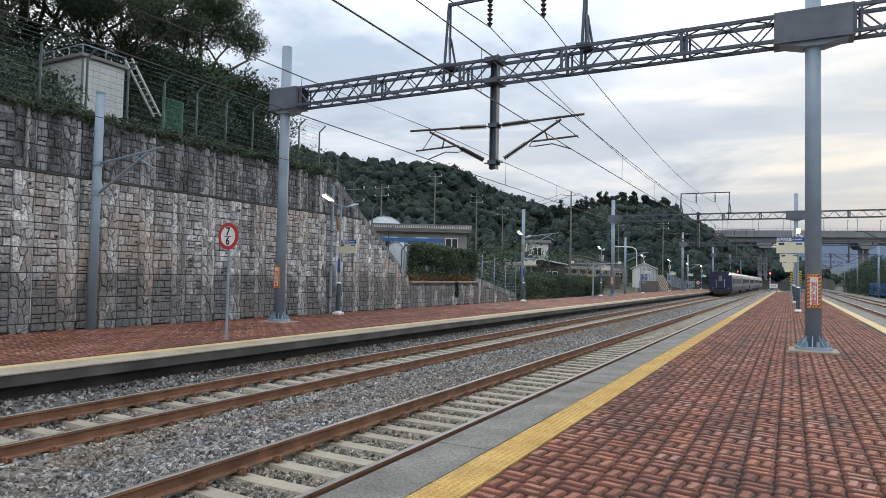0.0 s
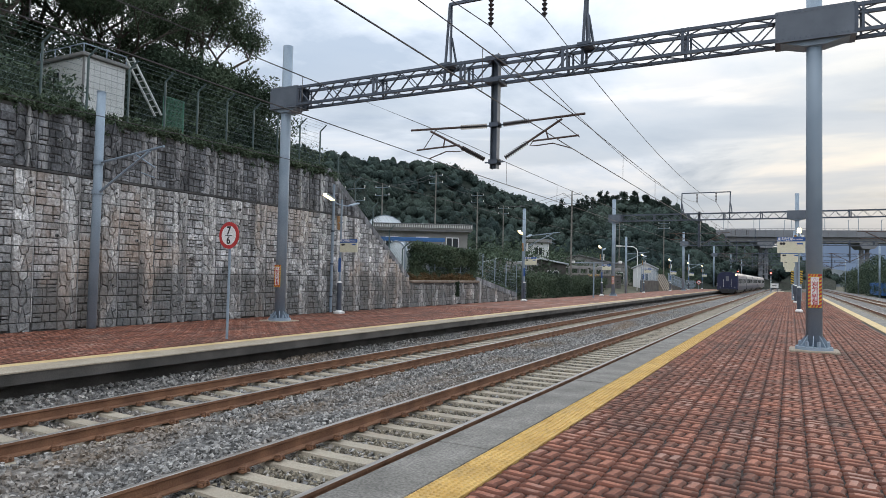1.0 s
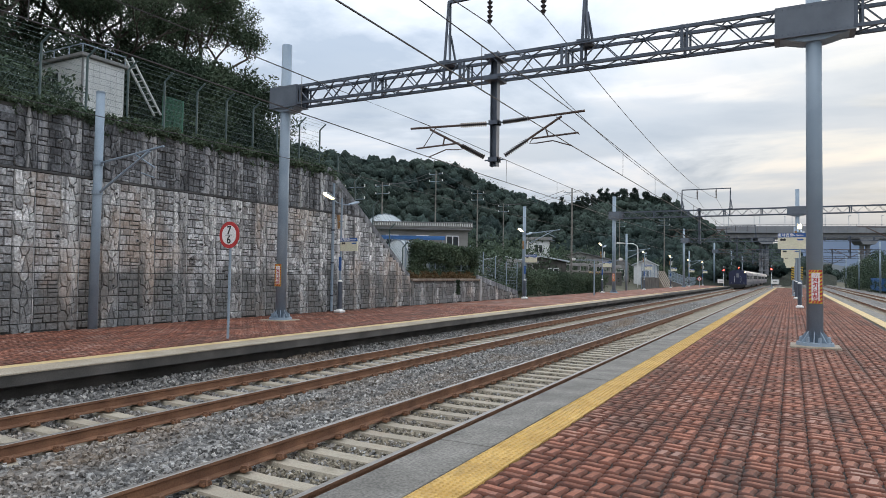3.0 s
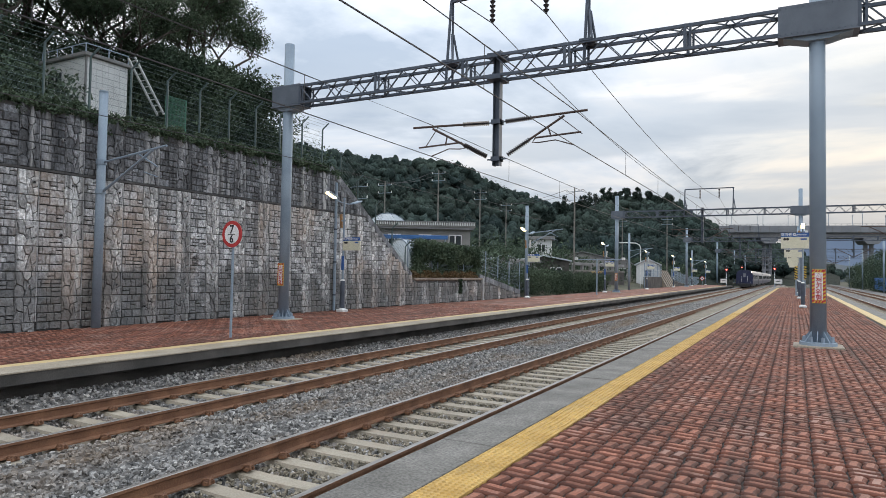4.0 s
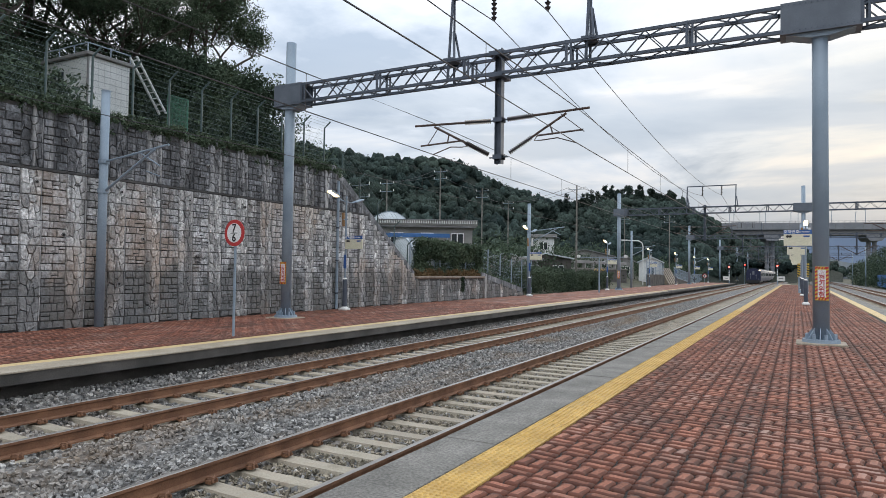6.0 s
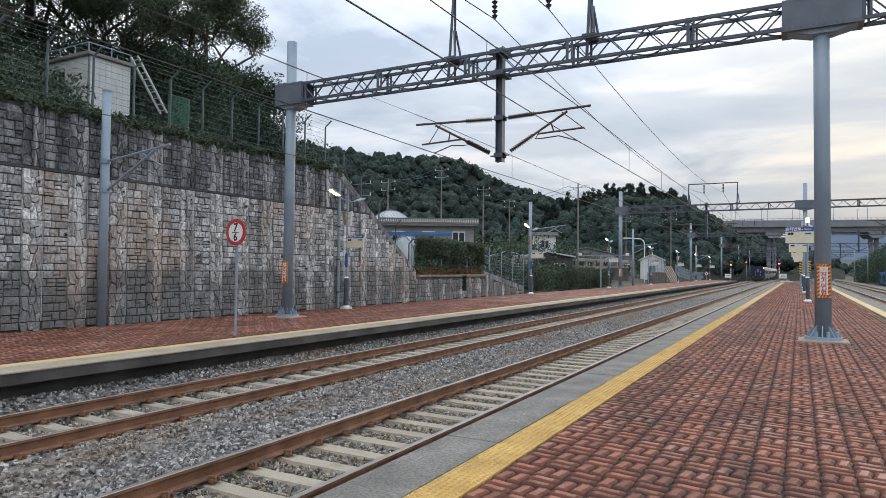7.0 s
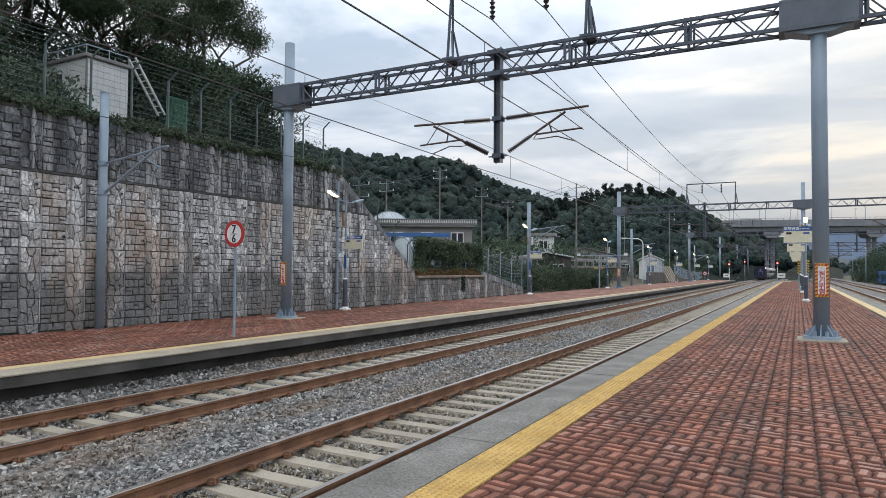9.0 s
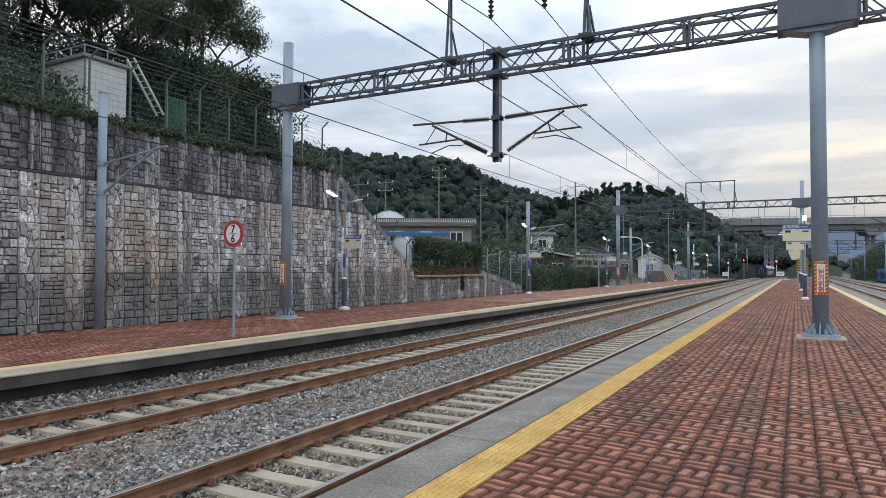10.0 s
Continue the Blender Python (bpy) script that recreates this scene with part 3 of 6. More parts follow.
tactile_strip("tactile_strip_near", STRIP, STRIP + 0.30, 0, -8.9, 105, "yellow tactile warning strip with raised dots, worn", True)
tactile_strip("tactile_strip_far", P1 - 0.85, P1 - 0.51, 0, -8.9, 105, "yellow tactile warning strip along the outer edge", False)
tactile_strip("tactile_strip_wall_side", L1 - 0.92, L1 - 0.63, T, -8.9, 130, "faded yellow warning strip on the wall-side platform", False)


# ---- retaining wall ----
def build_wall():
    bm = bmesh.new()
    ys = list(np.arange(-9, 20.4, 1.0)) + [20.7, 21.5, 23, 24.5, 26, 27.1, 31, 34.9, 37, 39, 41.2]
    ys = sorted(set(round(float(y), 3) for y in ys))
    rows = []
    for y in ys:
        t = wall_top(y)
        rows.append([bm.verts.new(p) for p in ((WALL_X, y, -1.2), (WALL_X - 0.10 * min(1, t / 5), y, t - 0.1), (WALL_X - 0.6, y, t - 0.1), (WALL_X - 0.6, y, -1.2))])
    for a, b in zip(rows, rows[1:]):
        for i in range(4):
            bm.faces.new((a[i], a[(i + 1) % 4], b[(i + 1) % 4], b[i]))
    bm.faces.new(rows[0]); bm.faces.new(rows[-1])
    bmesh.ops.recalc_face_normals(bm, faces=bm.faces)
    w = link("retaining_wall", bm, M["wall_joint"])
    tagged(w, "tall stained concrete retaining wall cast with a stone pattern", "wall", kind="structure")
    return w


wall = build_wall()


# ---- portals that carry the overhead line ----
POLE_L, POLE_R = -14.4, 0.435
BEAM0, BEAM1 = 6.66, 7.27


def insulator(bm, a, b, r, n):
    """A ribbed insulator between two points."""
    a, b = Vector(a), Vector(b)
    add_rod(bm, a, b, r * 0.38, None, 6)
    for i in range(n):
        c = a.lerp(b, (i + 0.5) / n)
        d = (b - a).normalized() * (b - a).length / n * 0.3
        add_rod(bm, c - d, c + d * 0.6, r, r * 0.5, 8)


def build_portal():
    g = thing("catenary_portal", "grey steel portal with tubular posts and lattice beam", "portal frame", (0, 15.96, 0), "catenary portals")
    for x, z0, r in ((POLE_L, LEFT_TOP, 0.165), (POLE_R, 0.0, 0.157)):
        part("post", rod((x, 0, z0), (x, 0, 8.72), r, r * 0.97, 24), M["galvanised"], g, "grey painted tubular steel post", True)
        part("footing", box((x - 0.47, -0.42, z0 - 0.05), (x + 0.47, 0.42, z0 + 0.035), 0.02), M["concrete_pale"], g, "pale square concrete footing")
        part("base_plate", rod((x, 0, z0 + 0.035), (x, 0, z0 + 0.10), 0.36, 0.35, 24), M["galvanised"], g)
        for k in range(8):
            a = k * math.pi / 4 + 0.3
            bm = bmesh.new()
            px_, py_ = x + 0.28 * math.cos(a), 0.28 * math.sin(a)
            add_rod(bm, (px_, py_, z0 + 0.10), (px_, py_, z0 + 0.21), 0.035, 0.032, 8)
            part("bolt", bm, M["galvanised"], g, "bolt with a grey cap")
            bm = bmesh.new()
            a += math.pi / 8
            c, s = math.cos(a), math.sin(a)
            vs = [bm.verts.new((x + c * d - s * w, s * d + c * w, z0 + h)) for w in (-0.008, 0.008) for d, h in ((r * 0.95, 0.10), (0.33, 0.10), (r * 0.95, 0.34))]
            bm.faces.new(vs[:3]); bm.faces.new(vs[3:][::-1])
            for i in range(3):
                bm.faces.new((vs[i], vs[(i + 1) % 3], vs[3 + (i + 1) % 3], vs[3 + i]))
            bmesh.ops.recalc_face_normals(bm, faces=bm.faces)
            part("gusset", bm, M["galvanised"], g)
    # joint boxes round the posts
    for x0, x1 in ((-14.85, -13.72), (-0.31, 1.19)):
        bm = bmesh.new()
        for y in (-0.27, 0.25):
            add_box(bm, (x0, y, BEAM0 - 0.02), (x1, y + 0.02, BEAM1 + 0.04))
        add_box(bm, (x0, -0.25, BEAM1 + 0.02), (x1, 0.25, BEAM1 + 0.04))
        add_box(bm, (x0 - 0.01, -0.30, BEAM0 - 0.04), (x1 + 0.01, 0.30, BEAM0 - 0.015))
        part("joint_box", bm, M["box_paint"], g, "grey bolted steel box round the post")
        bm = bmesh.new()
        for i in range(14):
            for z in (BEAM0 + 0.03, BEAM1 - 0.02):
                xx = x0 + 0.04 + (x1 - x0 - 0.08) * i / 13
                add_rod(bm, (xx, -0.27, z), (xx, -0.285, z), 0.013, None, 6)
        part("rivets", bm, M["steel_dark"], g)["kind"] = "stuff"
        c = (x0 + x1) / 2
        part("bracket", prism([(x0 + 0.1, BEAM0 - 0.04), (c - 0.2, BEAM0 - 0.15), (c + 0.2, BEAM0 - 0.15), (x1 - 0.1, BEAM0 - 0.04)], -0.22, 0.22), M["galvanised"], g)
    # lattice beam
    for x0, x1 in ((-13.72, -0.31), (1.19, 15.0)):
        for y in (-0.24, 0.24):
            for z in (BEAM0 + 0.035, BEAM1 - 0.035):
                part("chord", add_bar(bmesh.new(), (x0, y, z), (x1, y, z), 0.075, 0.075), M["steel_dark"], g)
        bays = int(round((x1 - x0) / 0.48))
        w = (x1 - x0) / bays
        for y in (-0.25, 0.25):
            for i in range(bays):
                a, b = (BEAM0 + 0.05, BEAM1 - 0.05) if i % 2 else (BEAM1 - 0.05, BEAM0 + 0.05)
                part("diagonal", add_bar(bmesh.new(), (x0 + i * w, y, a), (x0 + (i + 1) * w, y, b), 0.05, 0.022), M["steel_dark"], g)
        for i in range(0, bays + 1, 6):
            for y in (-0.26, 0.26):
                for dx, wd in ((0, 0.07), (0.12, 0.05)):
                    part("splice", add_bar(bmesh.new(), (x0 + i * w + dx, y, BEAM0), (x0 + i * w + dx, y, BEAM1 + 0.01), wd, 0.03), M["steel_dark"], g)
        for z in (BEAM0 + 0.03, BEAM1 - 0.03):
            for i in range(bays):
                s = 1 if i % 2 else -1
                part("lacing", add_bar(bmesh.new(), (x0 + i * w, -0.22 * s, z), (x0 + (i + 1) * w, 0.22 * s, z), 0.035, 0.02), M["steel_dark"], g)
    # drop post with the two cantilevers
    x = -7.03
    bm = bmesh.new()
    add_bar(bm, (x - 0.085, 0, 4.31), (x - 0.085, 0, 7.42), 0.02, 0.2)
    add_bar(bm, (x + 0.085, 0, 4.31), (x + 0.085, 0, 7.42), 0.02, 0.2)
    add_bar(bm, (x, 0, 4.31), (x, 0, 7.42), 0.16, 0.015)
    part("drop_post", bm, M["steel_dark"], g, "dark steel drop post hanging from the beam")
    bm = bmesh.new()
    add_box(bm, (x - 0.2, -0.30, 7.18), (x + 0.2, 0.30, 7.30)); add_box(bm, (x - 0.2, -0.30, BEAM0 - 0.06), (x + 0.2, 0.30, BEAM0 + 0.02))
    part("clamp", bm, M["steel_dark"], g)
    for s, tip, joint, reg0, reg1, cw in ((-1, -9.66, -9.02, -9.46, -8.1, -9.05), (1, -4.57, -5.17, -5.95, -4.73, -4.9)):
        k = x + s * 0.13
        z1, z0 = 5.49, 4.49
        zr = 4.98
        sx = lambda f: k + (tip - k) * f
        part("top_tube", rod((sx(0.36), 0, z1 + 0.03), (tip, 0, z1 + 0.08), 0.032, None, 8), M["rust_steel"], g, "rusty cantilever tube")
        bm = bmesh.new(); insulator(bm, (sx(0.05), 0, z1), (sx(0.37), 0, z1 + 0.03), 0.072, 13)
        part("insulator", bm, M["insulator"], g, "dark ribbed insulator")
        d = Vector((joint - k, 0, z1 - z0))
        at = lambda f: Vector((k, 0, z0)) + d * f
        part("brace_tube", rod(at(0.46), at(1.0), 0.032, None, 8), M["rust_steel"], g, "rusty slanting cantilever tube")
        bm = bmesh.new(); insulator(bm, at(0.1), at(0.47), 0.072, 13)
        part("insulator", bm, M["insulator"], g, "dark ribbed insulator")
        part("registration_tube", rod((reg0, 0, zr), (reg1, 0, zr + 0.05), 0.025, None, 8), M["rust_steel"], g)
        bm = bmesh.new()
        e = reg1 if s < 0 else reg0
        e2 = e + 0.0
        add_tube(bm, [(e2, 0, zr), (e2 + (0.12 if s < 0 else -0.08), 0, zr - 0.12), (e2 - 0.05 if s < 0 else e2 + 0.1, 0, zr - 0.13), (cw + (0.55 if s < 0 else -0.5), 0, zr - 0.10), (cw, 0, 4.71)], 0.016)
        part("steady_arm", bm, M["rust_steel"], g)
        bm = bmesh.new()
        add_tube(bm, [at(0.75), (e * 0.45 + joint * 0.55, 0, zr)], 0.02)
        add_tube(bm, [(joint + s * -0.15, 0, z1), (cw + s * 0.2, 0, zr)], 0.012)
        part("stay", bm, M["rust_steel"], g)
        bm = bmesh.new()
        for z in (z0, z1):
            add_box(bm, (x - 0.13, -0.13, z - 0.06), (x + 0.13, 0.13, z + 0.06))
            add_rod(bm, (x + s * 0.1, 0, z), (sx(0.06), 0, z), 0.02, None, 6)
        part("swivel", bm, M["steel_dark"], g)
    bm = bmesh.new()
    for dx in (-0.085, 0.085):
        add_bar(bm, (7.07 + dx, 0, 4.31), (7.07 + dx, 0, 7.42), 0.02, 0.2)
    add_bar(bm, (7.07, 0, 4.31), (7.07, 0, 7.42), 0.16, 0.015)
    part("drop_post", bm, M["steel_dark"], g, "dark steel drop post hanging from the beam")
    for s in (-1, 1):
        bm = bmesh.new()
        add_rod(bm, (7.07 + s * 0.1, 0, 5.5), (7.07 + s * 2.5, 0, 5.57), 0.035, None, 6)
        add_rod(bm, (7.07 + s * 0.1, 0, 4.5), (7.07 + s * 1.9, 0, 5.5), 0.04, None, 6)
        add_rod(bm, (7.07 + s * 0.9, 0, 4.98), (7.07 + s * 2.4, 0, 5.02), 0.025, None, 6)
        part("cantilever", bm, M["rust_steel"], g)
    part("post", rod((14.9, 0, -1.15), (14.9, 0, 8.72), 0.16, 0.155, 20), M["galvanised"], g, "", True)
    # frame above the beam with two hanging insulators
    for xm in (-8.465, -4.56):
        bm = bmesh.new()
        for y in (-0.2, 0.2):
            add_bar(bm, (xm - 0.06, y, BEAM0), (xm, y * 0.25, 9.05), 0.06, 0.05)
            add_bar(bm, (xm + 0.14, y, BEAM1), (xm + 0.03, y * 0.25, 8.1), 0.05, 0.04)
        add_box(bm, (xm - 0.16, -0.29, BEAM1 - 0.03), (xm + 0.18, 0.29, BEAM1 + 0.04))
        part("frame_leg", bm, M["steel_dark"], g)
    part("frame_bar", add_bar(bmesh.new(), (-8.5, 0, 9.05), (-4.5, 0, 9.05), 0.08, 0.08), M["steel_dark"], g)
    for xi in (-7.22, -5.69):
        bm = bmesh.new(); insulator(bm, (xi, 0, 8.98), (xi, 0, 8.22), 0.085, 6)
        part("hanging_insulator", bm, M["insulator"], g, "dark hanging disc insulator")
    return g


def striped_sign(parent, x, y, z0, z1, w, text):
    """Danger plate with red and yellow stripes round a white panel."""
    part("sign_plate", box((x - w / 2, y - 0.012, z0), (x + w / 2, y, z1), 0.003), M["yellow_paint"], parent, "warning plate with red and yellow stripes")
    bm = bmesh.new()
    n = 9
    for i in range(n):
        zz = z0 + (z1 - z0) * (i + 0.25) / n
        for xa, xb, k in ((x - w / 2, x - w / 2 + w * 0.2, 1), (x + w / 2 - w * 0.2, x + w / 2, 1)):
            vs = [bm.verts.new(p) for p in ((xa, y - 0.015, zz), (xb, y - 0.015, zz + 0.025), (xb, y - 0.015, zz + 0.065), (xa, y - 0.015, zz + 0.04))]
            bm.faces.new(vs)
    for i in range(3):
        xa = x - w * 0.28 + i * w * 0.22
        for zz in (z0 + 0.005, z1 - 0.055):
            vs = [bm.verts.new(p) for p in ((xa, y - 0.0151, zz), (xa + w * 0.12, y - 0.0151, zz), (xa + w * 0.2, y - 0.0151, zz + 0.05), (xa + w * 0.08, y - 0.0151, zz + 0.05))]
            bm.faces.new(vs)
    part("stripes", bm, M["red"], parent)
    part("panel", box((x - w * 0.3, y - 0.018, z0 + 0.065), (x + w * 0.3, y - 0.0125, z1 - 0.065), 0.002), M["plain_white"], parent)
    bm = bmesh.new()
    zc = z1 - 0.13
    tri = [(-0.058, -0.045), (0.058, -0.045), (0, 0.055)]
    for i in range(3):
        a, b = tri[i], tri[(i + 1) % 3]
        add_bar(bm, (x + a[0], y - 0.02, zc + a[1]), (x + b[0], y - 0.02, zc + b[1]), 0.008, 0.004)
    add_bar(bm, (x + 0.008, y - 0.02, zc + 0.025), (x - 0.008, y - 0.02, zc - 0.03), 0.007, 0.004)
    part("triangle", bm, M["red"], parent)
    for i, ch in enumerate(text):
        lettering(ch, 0.135, M["red"], parent, (x, y - 0.0195, z1 - 0.245 - i * 0.118))


portal = build_portal()
PORTAL_YS = [60.2, 104.4, 148.6, 192.8, 237.0]
for y in PORTAL_YS:
    copy_thing(portal, pose(0, y, 0))
plate = thing("warning_sign", "red and yellow striped danger sign with red lettering", "sign", (POLE_R + 0.01, 15.96 - 0.17, 0), "danger signs")
striped_sign(plate, 0.0, 0.0, 0.92, 1.63, 0.25, "전기위험")
copy_thing(plate, pose(POLE_L + 0.02, 15.96 - 0.18, 0.0))


# ---- overhead wires ----
def sag_line(pts, r):
    bm = bmesh.new()
    return add_tube(bm, pts, r, 5)


def span(x0, x1, z, sag, y0, y1, n=8):
    return [(x0 + (x1 - x0) * i / n, y0 + (y1 - y0) * i / n, z - sag * 4 * (i / n) * (1 - i / n)) for i in range(n + 1)]


def build_wires():
    ys = [-28.3, 15.96] + PORTAL_YS

    def run(x, z, sag, r, name, label, group=""):
        pts = []
        for a, b in zip(ys, ys[1:]):
            pts += span(x, x, z, sag, a, b)[(1 if pts else 0):]
        tagged(link(name, add_tube(bmesh.new(), pts, r, 5), M["wire"]), label, "wire", group)

    for centre, cw, label in ((FAR, -9.05, "overhead line above the wall-side track"), (NEAR, -4.9, "overhead line above the near track")):
        w = thing("overhead_line", label + " with droppers", "overhead line", group="overhead lines")
        contact, carrier, drops = [], [], []
        for i, (a, b) in enumerate(zip(ys, ys[1:])):
            o0, o1 = (cw - centre) * (1 if i % 2 else -1), (cw - centre) * (-1 if i % 2 else 1)
            cat = span(centre + o0, centre + o1, 5.60, 0.22, a, b)
            contact += [(q[0], q[1], 4.71) for q in cat][(1 if contact else 0):]
            carrier += cat[(1 if carrier else 0):]
            for q in cat[1:-1]:
                drops.append(((q[0], q[1], 4.71), q))
        part("contact_wire", add_tube(bmesh.new(), contact, 0.013, 5), M["wire"], w)
        part("carrier_wire", add_tube(bmesh.new(), carrier, 0.012, 5), M["wire"], w)
        for a, b in drops[:34]:
            part("dropper", rod(a, b, 0.007, None, 5), M["wire"], w)
    run(-7.22, 8.22, 0.95, 0.014, "feeder_wire", "thin dark feeder wire hung from the portal frames", "feeder wires")
    run(-5.69, 8.22, 0.75, 0.014, "feeder_wire", "thin dark feeder wire hung from the portal frames", "feeder wires")
    run(-14.2, 5.02, 0.15, 0.011, "earth_wire", "thin dark earth wire along the wall-side posts")


build_wires()


# ---- hills ----
def bearing(angle, dist):
    return -math.sin(radians(angle)) * dist, math.cos(radians(angle)) * dist


def hill_mesh(name, crest, depth_in, depth_out, mat, label, bumps, steps=70, rows=14):
    """A ridge: crest is a list of (degrees left of the line, distance, height); it falls to the ground before and behind."""
    crest = sorted(crest)
    angles = [c[0] for c in crest]
    verts, n = [], steps + 1
    for j in range(rows + 1):
        f = j / rows
        for i in range(n):
            a = angles[0] + (angles[-1] - angles[0]) * i / steps
            d = float(np.interp(a, angles, [c[1] for c in crest])); h = float(np.interp(a, angles, [c[2] for c in crest]))
            if f < 0.6:
                g = f / 0.6
                dist, z = d - depth_in * (1 - g), h * smooth(0, 1, g) * (0.55 + 0.45 * g)
            else:
                g = (f - 0.6) / 0.4
                dist, z = d + depth_out * g, h * (1 - smooth(0, 1, g))
            x, y = bearing(a, dist)
            z += bumps * noise.fractal(Vector((x * 0.02, y * 0.02, 0)), 0.8, 2.0, 4) * min(1, z / 12) - 1.5
            verts.append((x, y, z))
    faces = [(j * n + i, j * n + i + 1, (j + 1) * n + i + 1, (j + 1) * n + i) for j in range(rows) for i in range(steps)]
    ob = new(name, mesh_of(name, verts, faces, mat, True))
    return tagged(ob, label, "hill", kind="structure"), verts


def leaves(name, centres, spread, count, size, mat, seed, flat=1.0):
    """Many small folded leaves strewn in clusters about the centres; returns a mesh."""
    r = np.random.default_rng(seed)
    c = np.array(centres)[r.integers(0, len(centres), count)]
    d = r.normal(0, 1, (count, 3))
    d /= np.linalg.norm(d, axis=1)[:, None] + 1e-6
    p = c + d * (spread * r.random((count, 1)) ** 0.45) * np.array([1, 1, flat])
    u = r.normal(0, 1, (count, 3)); u /= np.linalg.norm(u, axis=1)[:, None]
    w = np.cross(u, r.normal(0, 1, (count, 3))); w /= np.linalg.norm(w, axis=1)[:, None] + 1e-6
    s = size * r.uniform(0.6, 1.4, (count, 1))
    quad = np.stack([p - u * s, p + w * s * 0.42, p + u * s, p - w * s * 0.42], 1).reshape(-1, 3)
    f = np.arange(count * 4).reshape(-1, 4)
    return mesh_of(name, quad.tolist(), f.tolist(), mat)


def scatter_woods(name, verts, crowns, spread, count, size, mat, label, seed):
    """Tree crowns on a hill: lumpy canopies of all sizes with leaf sprays round them, joined into one."""
    r = np.random.default_rng(seed)
    v = np.array(verts)
    # between neighbours of the sheet, so that no rows show
    i = r.integers(0, len(v) - 1, crowns)
    j = np.clip(i + r.choice((-72, -71, -70, -1, 1, 70, 71, 72), crowns), 0, len(v) - 1)
    t = r.random((crowns, 1))
    j = np.where(np.linalg.norm(v[i] - v[j], axis=1) < 60, j, i)
    pick = v[i] * (1 - t) + v[j] * t + np.stack([r.normal(0, spread, crowns), r.normal(0, spread, crowns), spread * r.uniform(-0.2, 0.7, crowns)], 1)
    bm = bmesh.new()
    bmesh.ops.create_icosphere(bm, subdivisions=2, radius=0.9)
    ball = np.array([q.co[:] for q in bm.verts]); tri = np.array([[q.index for q in f.verts] for f in bm.faces])
    bm.free()
    nb = len(ball)
    radius = spread * r.uniform(0.45, 1.2, (crowns, 1, 1)) * np.stack([np.ones(crowns), np.ones(crowns), r.uniform(0.8, 1.5, crowns)], 1)[:, None, :]
    lump = ball[None] * radius * r.uniform(0.5, 1.3, (crowns, nb, 1)) + pick[:, None, :]
    faces = (tri[None] + nb * np.arange(crowns)[:, None, None]).reshape(-1, 3)
    tagged(new(name, mesh_of(name, lump.reshape(-1, 3).tolist(), faces.tolist(), mat, True)), label, "trees", kind="stuff")
    return tagged(new(name, leaves(name, pick, spread * 1.25, count, size, mat, seed)), label, "trees", kind="stuff")


RIDGE = [(64, 400, 92), (50, 400, 84), (42.7, 400, 80), (39.8, 400, 73), (36.9, 410, 74), (32.9, 420, 72.5), (27.9, 430, 71.5), (23.9, 440, 59.5), (20, 450, 50.5), (16, 460, 43), (11, 470, 38), (6, 480, 32), (2, 480, 24), (-0.8, 520, 15), (-3, 560, 5)]
hill, hv = hill_mesh("hill_far", RIDGE, 300, 260, M["shaded_floor"], "long dark wooded ridge behind the village", 3.0)
top = [p for p in hv if p[2] > 3]
scatter_woods("woods_far", top, 7000, 2.8, 130000, 0.5, M["leaf_far"], "dense dark green woods covering the ridge", 3)
KNOLL = [(21, 250, 17), (18, 240, 23.5), (15.2, 235, 26), (11.9, 230, 27.5), (10.3, 225, 24.5), (9.2, 225, 26), (8.1, 225, 20.5), (6.6, 225, 18), (5.3, 228, 10), (4.7, 230, 4), (4.2, 230, 0)]
knoll, kv = hill_mesh("hill_near", KNOLL, 110, 60, M["shaded_floor"], "wooded knoll beside the line", 2.0)
scatter_woods("woods_near", [p for p in kv if p[2] > 1.5], 2200, 2.0, 90000, 0.28, M["leaf_far"], "dark mixed trees on the knoll beside the line", 4)
# distance haze is put into a dull blue base and a faint blue glow
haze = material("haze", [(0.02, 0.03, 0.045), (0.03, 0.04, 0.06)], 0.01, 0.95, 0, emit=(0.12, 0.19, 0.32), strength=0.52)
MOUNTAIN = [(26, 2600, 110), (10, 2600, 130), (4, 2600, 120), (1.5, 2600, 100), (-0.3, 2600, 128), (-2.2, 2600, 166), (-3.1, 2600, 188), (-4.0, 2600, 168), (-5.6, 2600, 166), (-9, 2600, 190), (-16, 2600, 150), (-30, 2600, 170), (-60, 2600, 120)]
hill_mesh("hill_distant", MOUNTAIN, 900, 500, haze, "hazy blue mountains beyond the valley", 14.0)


# the bluish base colour stands in for the haze over this slope
mid_wood_haze = material("mid_wood_haze", [(0.032, 0.048, 0.06), (0.055, 0.075, 0.088)], 0.02, 0.95, 0.4, fine=0.3, placed=True)
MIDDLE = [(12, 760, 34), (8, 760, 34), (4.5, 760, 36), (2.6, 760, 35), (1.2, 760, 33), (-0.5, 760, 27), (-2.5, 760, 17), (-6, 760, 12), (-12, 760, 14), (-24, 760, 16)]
hill_mesh("hill_middle", MIDDLE, 260, 120, mid_wood_haze, "wooded slope beyond the bridge, haze tint in its colour", 5.0)


